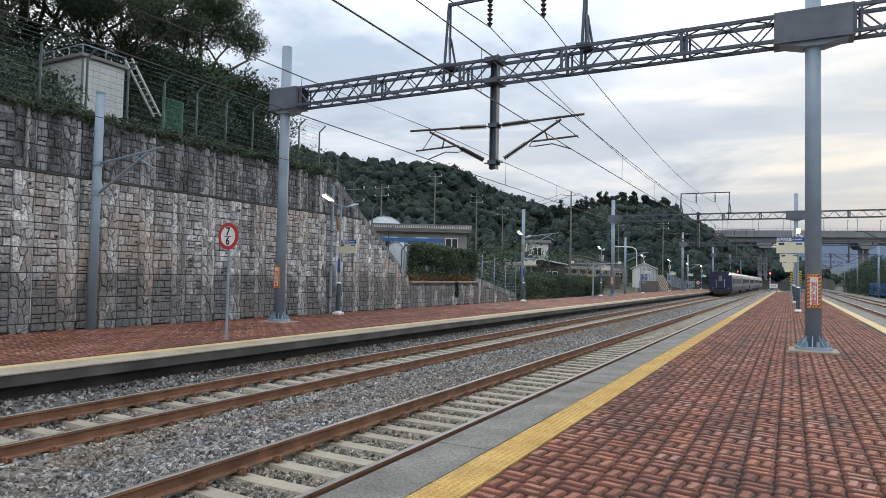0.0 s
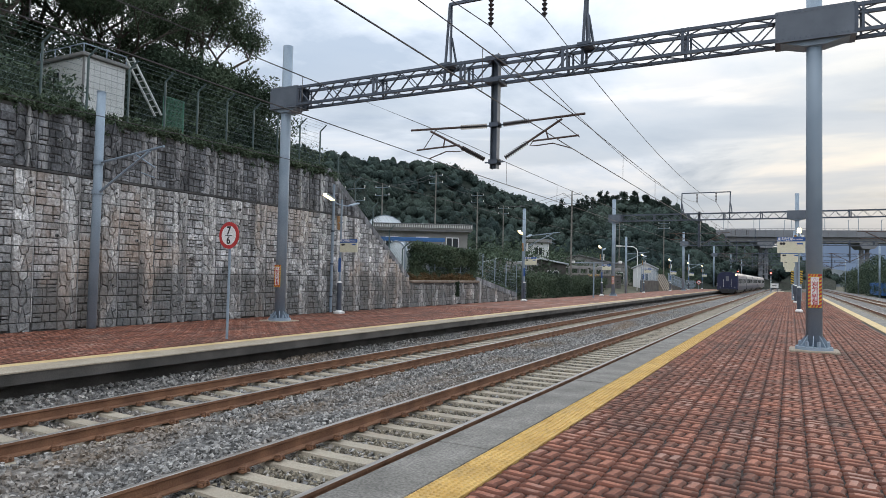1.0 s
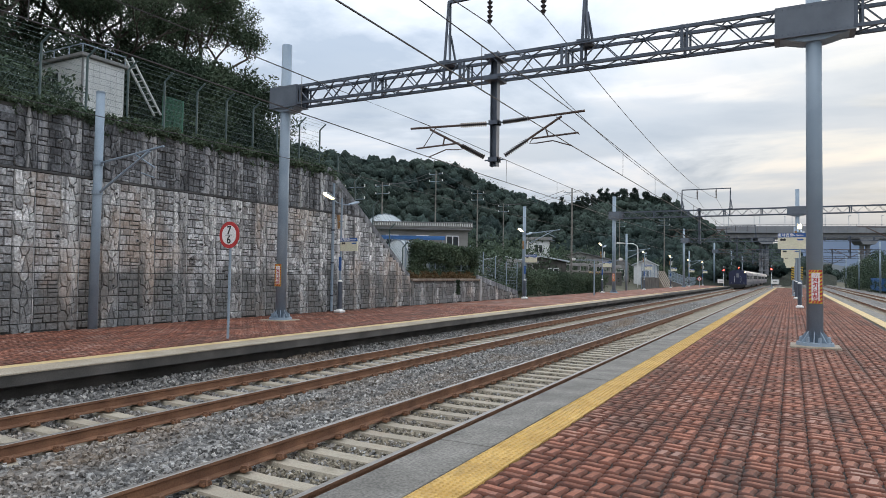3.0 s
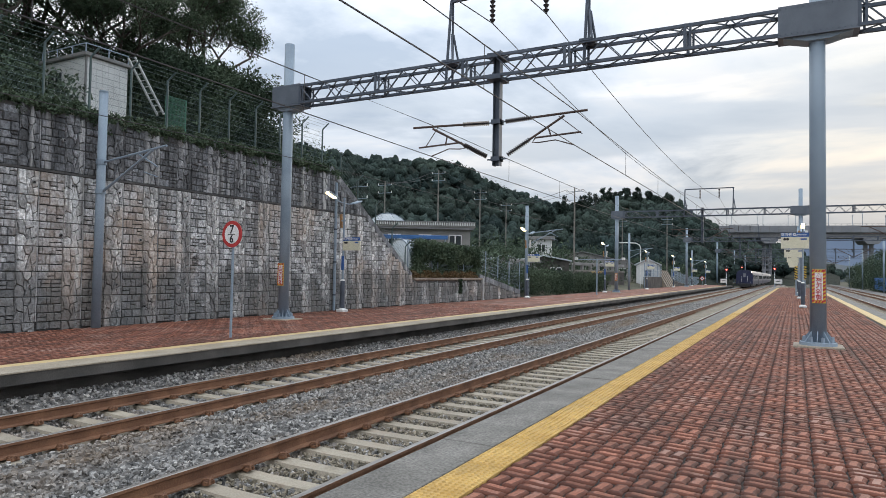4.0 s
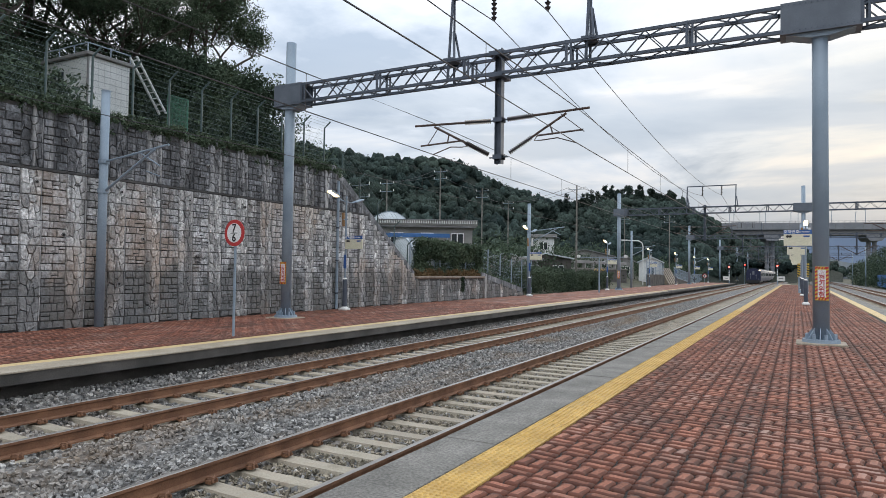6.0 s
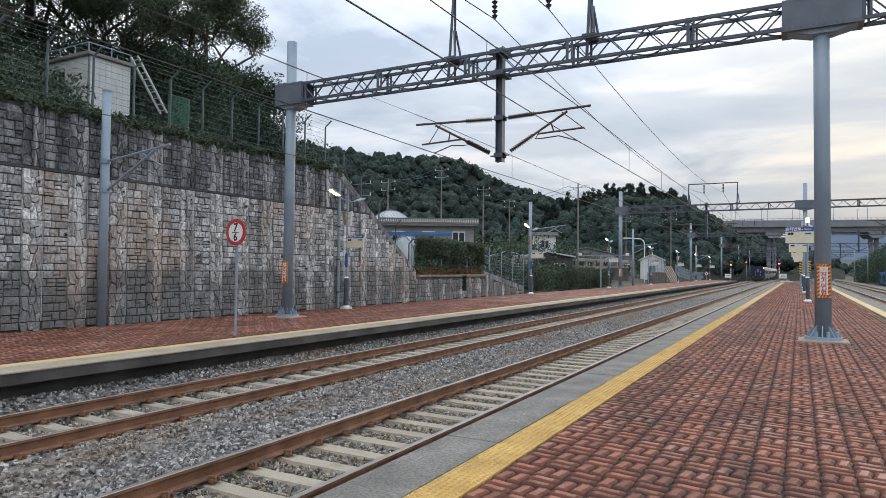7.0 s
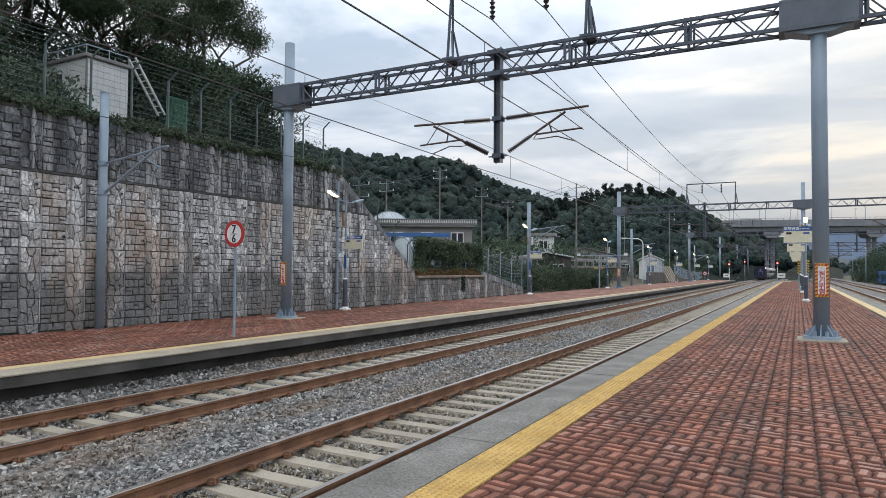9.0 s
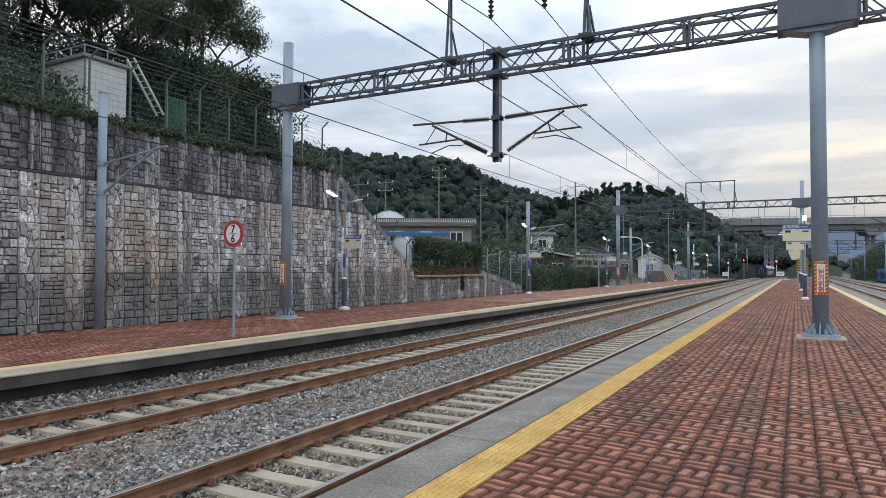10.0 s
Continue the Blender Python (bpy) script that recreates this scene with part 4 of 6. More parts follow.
# ---- train ----
def build_train():
    t = thing("train", "navy and grey passenger train running away on the wall-side track", "train", (FAR, 101, 0))
    z0 = RAIL + 0.35
    body = [(-1.5, z0 + 0.45), (-1.5, z0 + 2.3), (-1.42, z0 + 2.7), (-1.1, z0 + 3.0), (-0.5, z0 + 3.12), (0.5, z0 + 3.12), (1.1, z0 + 3.0), (1.42, z0 + 2.7), (1.5, z0 + 2.3), (1.5, z0 + 0.45)]
    for i in range(5):
        y0 = i * 23.0
        y1 = y0 + 22.3
        part("car_body", prism(body, y0 + 0.35, y1), M["navy"] if i == 0 else M["train_grey"], t, "navy rear car" if i == 0 else "grey passenger car", False)
        roof = [(x * 0.97, z + 0.03) for x, z in body[2:8]]
        part("car_roof", prism(roof, y0 + 0.4, y1 - 0.05), M["steel_dark"], t)
        part("lower_band", prism([(-1.51, z0 + 0.3), (-1.51, z0 + 0.95), (1.51, z0 + 0.95), (1.51, z0 + 0.3)], y0 + 0.4, y1 - 0.05), M["navy"], t, "navy band along the sill")
        if i == 0:
            part("side_panel", prism([(1.49, z0 + 0.95), (1.49, z0 + 2.35), (1.515, z0 + 2.35), (1.515, z0 + 0.95)], y0 + 2.4, y1 - 1.5), M["train_grey"], t, "pale grey side panel")
        for k in range(8):
            ya = y0 + 2.2 + k * 2.35
            part("window", box((1.5, ya, z0 + 1.4), (1.52, ya + 1.6, z0 + 2.15), 0.005), M["train_window"], t)
        part("underframe", box((-1.2, y0 + 3.5, RAIL + 0.25), (1.2, y1 - 3.5, z0 + 0.32), 0.05), M["black"], t)
        for yb in (y0 + 3.0, y1 - 3.2):
            part("bogie", box((-1.15, yb - 1.4, RAIL + 0.3), (1.15, yb + 1.4, RAIL + 0.75), 0.06), M["black"], t)
            for dy in (-1.0, 1.0):
                bm = bmesh.new()
                for s in (-1, 1):
                    add_rod(bm, (s * 0.72 - 0.07, yb + dy, RAIL + 0.43), (s * 0.72 + 0.07, yb + dy, RAIL + 0.43), 0.43, None, 16)
                add_rod(bm, (-0.7, yb + dy, RAIL + 0.43), (0.7, yb + dy, RAIL + 0.43), 0.08, None, 8)
                part("wheelset", bm, M["rust_steel"], t)
        part("gangway", box((-0.6, y1, z0 + 0.5), (0.6, y1 + 0.8, z0 + 2.8), 0.05), M["black"], t)
    # flat rear end with door, tail lamps and coupler
    end = [(x * 0.99, z) for x, z in body]
    part("rear_end", prism(end, 0.12, 0.36), M["navy"], t, "flat navy rear end")
    part("end_door", box((-0.38, 0.02, z0 + 0.7), (0.38, 0.13, z0 + 2.75), 0.03), M["navy"], t)
    part("door_window", box((-0.22, 0.0, z0 + 1.75), (0.22, 0.03, z0 + 2.5), 0.01), M["train_grey"], t)
    part("buffer_beam", box((-1.3, -0.05, z0 + 0.15), (1.3, 0.2, z0 + 0.5), 0.03), M["black"], t)
    part("coupler", rod((0, 0.2, z0 + 0.3), (0, -0.45, z0 + 0.3), 0.13, 0.16, 10), M["black"], t)
    part("skirt", box((-0.9, -0.02, RAIL + 0.2), (0.9, 0.15, z0 + 0.2), 0.03), M["black"], t)
    for s in (-1, 1):
        part("tail_lamp", rod((s * 1.05, 0.13, z0 + 0.75), (s * 1.05, 0.06, z0 + 0.75), 0.09, None, 12), M["train_grey"], t)
        part("handrail", rod((s * 0.55, 0.06, z0 + 0.8), (s * 0.55, 0.06, z0 + 2.0), 0.02, None, 6), M["white_paint"], t)
    part("marker_light", rod((1.25, 0.12, z0 + 2.72), (1.25, 0.0, z0 + 2.72), 0.10, 0.1, 12), M["lamp_glow"], t, "warm marker light")
    return t


train = build_train()


# ---- road bridge over the line ----
def build_bridge():
    b = thing("road_bridge", "grey concrete road bridge on tall piers across the valley", "bridge", (0, 280, 0), rz=13)
    deck = part("deck", prism([(-6, 18.4), (-6, 20.9), (-5.7, 20.9), (-5.7, 18.9), (5.7, 18.9), (5.7, 20.9), (6, 20.9), (6, 18.4), (4.2, 18.0), (-4.2, 18.0)], -95, 38), M["far_concrete"], b)
    deck.rotation_euler = (0, 0, radians(90))
    for y in (-4.4, -1.5, 1.5, 4.4):
        part("girder", box((-38, y - 0.45, 16.4), (95, y + 0.45, 18.1)), M["roof_grey"], b, "dark girder under the deck")
    for y in (-5.9, 5.9):
        bm = bmesh.new()
        for i in range(66):
            add_box(bm, (-38 + i * 2.0, y - 0.04, 20.9), (-37.9 + i * 2.0, y + 0.04, 21.5))
        add_box(bm, (-38, y - 0.05, 21.45), (95, y + 0.05, 21.56))
        part("parapet_rail", bm, M["far_concrete"], b)
    bm = bmesh.new()
    for i in range(44):
        add_box(bm, (-37 + i * 3.0, -6.06, 18.6), (-36.8 + i * 3.0, -6.0, 20.8))
    part("panel_joints", bm, M["roof_grey"], b)["kind"] = "stuff"
    for x in (-9.6, 24.5, 62):
        w = 1.35
        for s in (-1, 1):
            part("pier", rod((x + s * 0.95, 0, -1.2), (x + s * 0.95, 0, 15.4), 0.75, 0.75, 16), M["far_concrete"], b)
        for z in range(0, 15, 2):
            part("cross_tie", box((x - 1.75, -0.8, z), (x + 1.75, 0.8, z + 0.55), 0.05), M["far_concrete"], b)
        part("pier_cap", prism([(x - w - 0.5, 14.3), (x - w - 1.6, 15.5), (x - w - 1.6, 16.45), (x + w + 1.6, 16.45), (x + w + 1.6, 15.5), (x + w + 0.5, 14.3)], -4.8, 4.8), M["far_concrete"], b)
    for i in range(11):
        x = -34 + i * 11.0
        for y in (-5.4, 5.4):
            part("light_pole", add_tube(bmesh.new(), [(x, y, 18.9), (x, y, 25.2), (x - 0.3 * y / 5.4, y * 0.85, 25.5), (x, y * 0.65, 25.6)], 0.09), M["galvanised"], b)
    return b


build_bridge()


# ---- plants ----
def limb(bm, a, d, length, r, depth, tips, rr):
    """A bent, tapering limb that forks; the ends of the twigs are kept in tips."""
    n = 3
    p = Vector(a)
    for i in range(n):
        q = p + d * length / n
        add_rod(bm, p, q, r * (1 - 0.25 * i / n), r * (1 - 0.25 * (i + 1) / n), 6 if depth > 1 else 4, False)
        d = (d + Vector((rr.uniform(-1, 1), rr.uniform(-1, 1), rr.uniform(-0.3, 0.6))) * 0.22).normalized()
        p = q
        if depth <= 2:
            tips.append(tuple(p))
    if depth > 0:
        for k in range(rr.choice((2, 3, 3))):
            nd = (d + Vector((rr.uniform(-1, 1), rr.uniform(-1, 1), rr.uniform(-0.35, 0.5))) * 0.85).normalized()
            limb(bm, p, nd, length * rr.uniform(0.6, 0.82), r * 0.62, depth - 1, tips, rr)


def build_tree(height, seed, mat, leaf, count, label, at):
    rr = random.Random(seed)
    t = thing("tree", label, "tree", at, "trees above the wall")
    bm, tips = bmesh.new(), []
    trunk_h = height * 0.22
    add_rod(bm, (0, 0, -0.4), (0.05, 0, trunk_h), 0.17, 0.13, 10)
    for k in range(4):
        a = k * 1.57 + rr.uniform(-0.5, 0.5)
        limb(bm, (0.05, 0, trunk_h * (0.75 + 0.09 * k)), Vector((math.cos(a) * 0.6, math.sin(a) * 0.6, rr.uniform(0.6, 1.1))).normalized(), height * 0.24, 0.085, 4, tips, rr)
    limb(bm, (0.05, 0, trunk_h), Vector((0, 0, 1)), height * 0.27, 0.10, 4, tips, rr)
    part("trunk", bm, M["bark"], t, "dark grey trunk and branches")
    ob = new("crown", leaves("crown", tips, height * 0.058, count, leaf, mat, seed))
    ob.parent = t
    ob["label"] = "crown of small dark green leaves with gaps"
    return t


tree_a = build_tree(8.5, 5, M["leaf"], 0.055, 42000, "tall dark green broadleaf tree on the bank", (-23.0, 20.0, 7.0))
tree_b = build_tree(9.5, 8, M["leaf_dark"], 0.058, 40000, "dense dark tree behind the fence", (-26.5, 17.0, 7.6))
for tree, x, y, s, rz in ((tree_b, -24.5, 12.5, 1.0, 70), (tree_a, -22.8, 9.6, 0.95, 220), (tree_b, -26, 11.6, 1.15, 120), (tree_b, -30, 13.5, 1.1, 20), (tree_a, -22.6, 15.6, 0.75, 80), (tree_b, -22.3, 11.0, 0.85, 190),
                             (tree_b, -32, 9.0, 1.3, 250), (tree_a, -35, 13.0, 1.45, 310), (tree_a, -29, 7.0, 1.2, 30), (tree_b, -31, 17.5, 1.15, 280)):
    c = copy_thing(tree, pose(x, y, ground_z(x, y) - 0.1, 0, 0, rz))
    c.scale = (s, s, s)

crest = []
for k in range(70):
    a = rnd.uniform(6.4, 20)
    x, y = bearing(a, rnd.uniform(218, 240))
    h = float(np.interp(a, [q[0] for q in sorted(KNOLL)], [q[2] for q in sorted(KNOLL)])) - 2
    tall = rnd.uniform(2.5, 6.0)
    for i in range(14):
        f = rnd.random()
        w = 1.5 * (1 - f) + 0.2
        crest.append((x + rnd.uniform(-w, w), y + rnd.uniform(-w, w), h + tall * f))
tagged(new("crest_trees", leaves("crest_trees", crest, 0.75, 60000, 0.3, M["leaf_far"], 28)), "dark trees standing out on the knoll's crest", "trees", kind="stuff")

under = []
for i in range(560):
    y = rnd.uniform(3, 24)
    x = rnd.uniform(-31, -17.4)
    if -22.0 < x < -16.9 and 11.0 < y < 16.2:
        continue
    under.append((x, y, ground_z(x, y) + rnd.uniform(0.0, 0.7 if x > -19.5 else 2.8)))
tagged(new("undergrowth", leaves("undergrowth", under, 0.8, 120000, 0.075, M["leaf_dark"], 21)), "dark tangled shrubs and weeds on the bank", "undergrowth", kind="stuff")
bank = [(x, y, ground_z(x, y) + 0.2 + rnd.random() * 2.6) for x, y in ((rnd.uniform(-23, -17.6), rnd.uniform(15.8, 19.3)) for i in range(330))]
tagged(new("bank_shrubs", leaves("bank_shrubs", bank, 0.6, 80000, 0.07, M["leaf_dark"], 29)), "dense dark shrubs behind the wire fence", "shrubs", kind="stuff")
creep = [(-16.35 + rnd.uniform(-0.25, 0.22), y, wall_top(y) + rnd.uniform(-0.10, 0.16)) for y in np.arange(2, 21, 0.045)]
creep += [(-16.28, y, wall_top(y) - rnd.uniform(0.0, 0.4)) for y in np.arange(2, 20, 0.45)]
tagged(new("creeper", leaves("creeper", creep, 0.13, 26000, 0.045, M["leaf"], 22)), "dark green creepers hanging over the wall's top", "creeper", kind="stuff")
vines = [(-16.75 + rnd.uniform(-0.25, 0.2), y, 2.05 + (0.95 - 0.028 * (y - 27)) * rnd.random() ** 0.7) for y in (rnd.uniform(28.2, 35.4) for i in range(620))]
vines += [(-16.8 + rnd.uniform(-0.1, 0.1), rnd.choice((28.3, 29.2, 32.2, 35.2)) + rnd.uniform(-0.25, 0.25), rnd.uniform(1.15, 2.1)) for i in range(90)]
tagged(new("vine_hedge", leaves("vine_hedge", vines, 0.24, 42000, 0.06, M["leaf"], 23)), "leafy vines covering the fence above the low wall", "vines", kind="stuff")
shrub = [(rnd.uniform(-19.5, -16.6), y, -0.2 + (1.9 - 0.02 * (y - 43)) * rnd.random() ** 0.8) for y in (rnd.uniform(42.6, 68) for i in range(520))]
tagged(new("shrubbery", leaves("shrubbery", shrub, 0.45, 60000, 0.07, M["leaf_dark"], 24)), "low dark bushes behind the platform", "bushes", kind="stuff")
mid = []
for i in range(900):
    y = rnd.uniform(46, 165)
    x = rnd.uniform(-75, -21) if y < 120 else rnd.uniform(-60, -17.5)
    if -36 < x < -22 and y < 54:
        continue
    mid.append((x, y, ground_z(x, y) + rnd.uniform(0.2, 1.0 + 2.8 * rnd.random())))
tagged(new("garden_trees", leaves("garden_trees", mid, 1.7, 120000, 0.17, M["leaf_dark"], 25)), "orchard trees and bushes round the village houses", "bushes", kind="stuff")
right = [(rnd.uniform(14.5, 27), y, -1.0 + (8.5 if y < 200 else 6) * rnd.random()) for y in np.linspace(146, 250, 420)]
tagged(new("line_trees", leaves("line_trees", right, 1.2, 80000, 0.15, M["leaf_dark"], 26)), "dark green trees along the outer tracks", "trees", kind="stuff")
dry = [(-16.55 + rnd.uniform(-0.2, 0.12), rnd.uniform(26.9, 34.9), 1.12 + 0.28 * rnd.random() ** 2) for i in range(150)]
tagged(new("dry_weeds", leaves("dry_weeds", dry, 0.17, 9000, 0.05, M["dry_leaf"], 30)), "brown dry weeds on the low wall", "weeds", kind="stuff")
behind = [(rnd.uniform(-19.2, -17.4), rnd.uniform(29.0, 37.5), 1.0 + rnd.random() * 1.2) for i in range(130)]
tagged(new("back_bushes", leaves("back_bushes", behind, 0.45, 20000, 0.07, M["leaf_dark"], 31)), "dark bushes behind the vine-grown fence", "bushes", kind="stuff")
weeds = [(-16.75, y, wall_top(y) + rnd.uniform(-0.05, 0.35)) for y in np.arange(21, 41, 0.1)]
tagged(new("slope_weeds", leaves("slope_weeds", weeds, 0.28, 9000, 0.06, M["leaf"], 27)), "dry weeds along the sloping wall top", "weeds", kind="stuff")


# ---- fence above the wall ----
def fence_run(label, ys, x, foot, height, mat, arm=True, group=""):
    f = thing("wire_fence", label, "fence", group=group)
    tops = []
    for y in ys:
        z = foot(y)
        bm = bmesh.new()
        add_rod(bm, (x, y, z - 0.4), (x, y, z + height), 0.032, None, 8)
        if arm:
            add_rod(bm, (x, y, z + height), (x + 0.22, y + 0.1, z + height + 0.26), 0.028, None, 8)
        part("fence_post", bm, mat, f)
        tops.append((y, z))
    bm = bmesh.new()
    for (ya, za), (yb, zb) in zip(tops, tops[1:]):
        for k in range(9):
            h = height * (k + 0.3) / 9
            add_rod(bm, (x, ya, za + h), (x, yb, zb + h), 0.0055, None, 3, False)
        if arm:
            for k in (0.3, 0.65, 1.0):
                add_rod(bm, (x + 0.22 * k, ya + 0.1 * k, za + height + 0.26 * k), (x + 0.22 * k, yb + 0.1 * k, zb + height + 0.26 * k), 0.005, None, 3, False)
        n = 18
        for i in range(n):
            f_ = (i + 0.5) / n
            for s in (-1, 1):
                g_ = f_ + s * 0.72
                h = height
                if g_ < 0:
                    h, g_ = height * f_ / 0.72, 0.0
                elif g_ > 1:
                    h, g_ = height * (1 - f_) / 0.72, 1.0
                add_rod(bm, (x, ya + (yb - ya) * f_, za + (zb - za) * f_ + 0.02), (x, ya + (yb - ya) * g_, za + (zb - za) * g_ + h), 0.0016, None, 3, False)
    part("wire_mesh", bm, mat, f, "thin green wire netting")["kind"] = "stuff"
    return f


M["fence_green"] = material("fence_green", [(0.05, 0.085, 0.085), (0.085, 0.13, 0.13)], 3, 0.5, 0)
fence_run("tall green wire fence with outward arms along the wall's top", [3.36 + 1.22 * i for i in range(15)], -16.62, lambda y: 5.5, 1.55, M["fence_green"], group="wire fences")
fence_run("green wire fence stepping down the sloping wall", [21.65, 22.9, 24.3, 25.7, 26.9], -16.62, lambda y: wall_top(y) + 0.05, 1.35, M["fence_green"], group="wire fences")
fence_run("grey wire fence behind the bushes on the low wall", [27.6 + 1.55 * i for i in range(6)], -16.9, lambda y: 1.1, 1.9, M["galvanised"], False, "wire fences")
fence_run("pale grey mesh fence along the back of the platform", [35.2 + 1.9 * i for i in range(6)], -17.0, lambda y: max(wall_top(y), 0.2) + 0.05, 2.0, M["galvanised"], False, "wire fences")


# ---- hut on the bank ----
def build_hut():
    h = thing("equipment_hut", "small white metal equipment hut with a flat roof", "hut", (-19.5, 12.38, 5.9))
    part("wall", box((-2.3, 0, 0), (0, 1.45, 2.12), 0.02), M["shed_white"], h)
    part("roof", box((-2.42, -0.1, 2.12), (0.1, 1.57, 2.24), 0.02), M["plaster"], h, "flat grey roof slab")
    for x in (-1.95, -1.55):
        part("window", box((x, -0.03, 1.15), (x + 0.28, 0.01, 1.75), 0.01), M["glass"], h)
    for i in range(7):
        part("rib", box((0.0, 0.15 + i * 0.2, 0.05), (0.015, 0.18 + i * 0.2, 2.1)), M["shed_white"], h)
    part("corner_trim", box((-0.03, -0.02, 0), (0.02, 0.03, 2.12)), M["plaster"], h)
    rail = []
    for x, y in ((-2.3, -0.02), (-1.5, -0.02), (-0.7, -0.02), (0.0, -0.02), (0.0, 0.75), (0.0, 1.45)):
        part("rail_post", rod((x, y, 2.24), (x, y, 2.52), 0.02, None, 6), M["galvanised"], h)
        rail.append((x, y, 2.52))
    part("guard_rail", add_tube(bmesh.new(), rail, 0.018), M["galvanised"], h)
    lad = thing("ladder", "white metal ladder leaning against the hut", "ladder", (-18.9, 13.4, 5.6))
    for x in (0, 0.32):
        part("stile", add_bar(bmesh.new(), (x, 1.15, 0.95), (x, 0.0, 2.55), 0.07, 0.04), M["shed_white"], lad)
    for i in range(9):
        f = (i + 0.5) / 9
        part("rung", rod((0, 1.15 * (1 - f), 0.95 + 1.6 * f), (0.32, 1.15 * (1 - f), 0.95 + 1.6 * f), 0.016, None, 6), M["shed_white"], lad)
    g = thing("mesh_gate", "green mesh panel in the fence above the wall", "gate", (-17.4, 13.7, 5.4))
    part("frame", add_tube(bmesh.new(), [(0, 0, 0), (0, 0, 1.45), (0, 0.75, 1.45), (0, 0.75, 0), (0, 0, 0)], 0.025), M["green_mesh"], g)
    bm = bmesh.new()
    for i in range(24):
        add_rod(bm, (0, 0.03 * i + 0.02, 0), (0, 0.03 * i + 0.02, 1.45), 0.006, None, 3, False)
    part("netting", bm, M["green_mesh"], g)["kind"] = "stuff"


build_hut()


# ---- single masts by the wall ----
def build_mast(x, y, z, top, label):
    m = thing("catenary_mast", label, "mast", (x, y, z), "single masts")
    h = top - z
    part("post", rod((0, 0, 0), (0, 0, h), 0.115, 0.108, 20), M["galvanised"], m, "", True)
    part("cap", rod((0, 0, h), (0, 0, h + 0.03), 0.12, 0.11, 20), M["galvanised"], m)
    for zz in (h - 1.85, h - 2.62):
        part("collar", rod((0, 0, zz - 0.06), (0, 0, zz + 0.06), 0.135, None, 20), M["galvanised"], m)
    part("bracket_tube", rod((0.1, 0, h - 1.85), (2.5, 0, h - 1.6), 0.03, None, 8), M["galvanised"], m)
    part("brace_tube", rod((0.1, 0, h - 2.62), (2.0, 0, h - 1.68), 0.035, None, 8), M["galvanised"], m)
    part("stay", rod((1.4, 0, h - 1.7), (2.2, 0, h - 2.1), 0.02, None, 6), M["galvanised"], m)
    part("stay", rod((1.7, 0, h - 2.2), (2.2, 0, h - 2.35), 0.014, None, 6), M["galvanised"], m)
    return m


mast = build_mast(-15.95, 10.64, LEFT_TOP, 6.0, "grey steel mast with an empty bracket before the wall")
copy_thing(mast, pose(-15.95, 41.4, LEFT_TOP))
copy_thing(mast, pose(-15.95, 72.4, LEFT_TOP))
copy_thing(mast, pose(-15.95, 122.0, LEFT_TOP))


# ---- round speed sign ----
def disc(name, x, y, z, r, mat, parent, label="", depth=0.02):
    return part(name, rod((x, y, z), (x, y - depth, z), r, None, 40), mat, parent, label)


sign = thing("speed_sign", "round white sign with red rim on a thin post", "sign", (-11.5, 11.0, LEFT_TOP))
part("post", rod((0, 0, 0), (0, 0, 2.68), 0.03, None, 10), M["galvanised"], sign)
disc("rim", 0, -0.03, 2.4, 0.31, M["red"], sign, "red rim")
disc("face", 0, -0.048, 2.4, 0.225, M["plain_white"], sign, "white sign face", 0.006)
lettering("7", 0.27, M["black"], sign, (0, -0.057, 2.5))
lettering("6", 0.25, M["black"], sign, (0, -0.057, 2.28))
part("dash", box((-0.11, -0.06, 2.387), (0.11, -0.053, 2.403)), M["black"], sign)


# ---- platform lamps ----
def board(parent, x, z, w, h):
    """Car-number board: blue band over a cream field, hung before its pole."""
    FRONT = -0.085
    part("board", box((x - w / 2, FRONT - 0.03, z - h / 2), (x + w / 2, FRONT + 0.03, z + h / 2), 0.004), M["cream"], parent, "cream board with a blue heading")
    part("heading", box((x - w / 2, FRONT - 0.034, z + h * 0.23), (x + w / 2, FRONT + 0.034, z + h / 2), 0.001), M["sign_blue"], parent, "blue heading band")
    lettering("호차번호", h * 0.24, M["plain_white"], parent, (x - w * 0.22, FRONT - 0.036, z + h * 0.37))
    lettering("Car Number", h * 0.12, M["plain_white"], parent, (x + w * 0.22, FRONT - 0.036, z + h * 0.37))
    for dx in (-0.36, -0.26):
        part("number_spot", rod((x + w * dx, FRONT - 0.030, z + h * 0.09), (x + w * dx, FRONT - 0.036, z + h * 0.09), h * 0.085, None, 16), M["black"], parent)
    part("logo_bar", box((x + w * 0.20, FRONT - 0.036, z + h * 0.04), (x + w * 0.42, FRONT - 0.030, z + h * 0.14)), M["sign_blue"], parent, "dark bar where a logo stands")


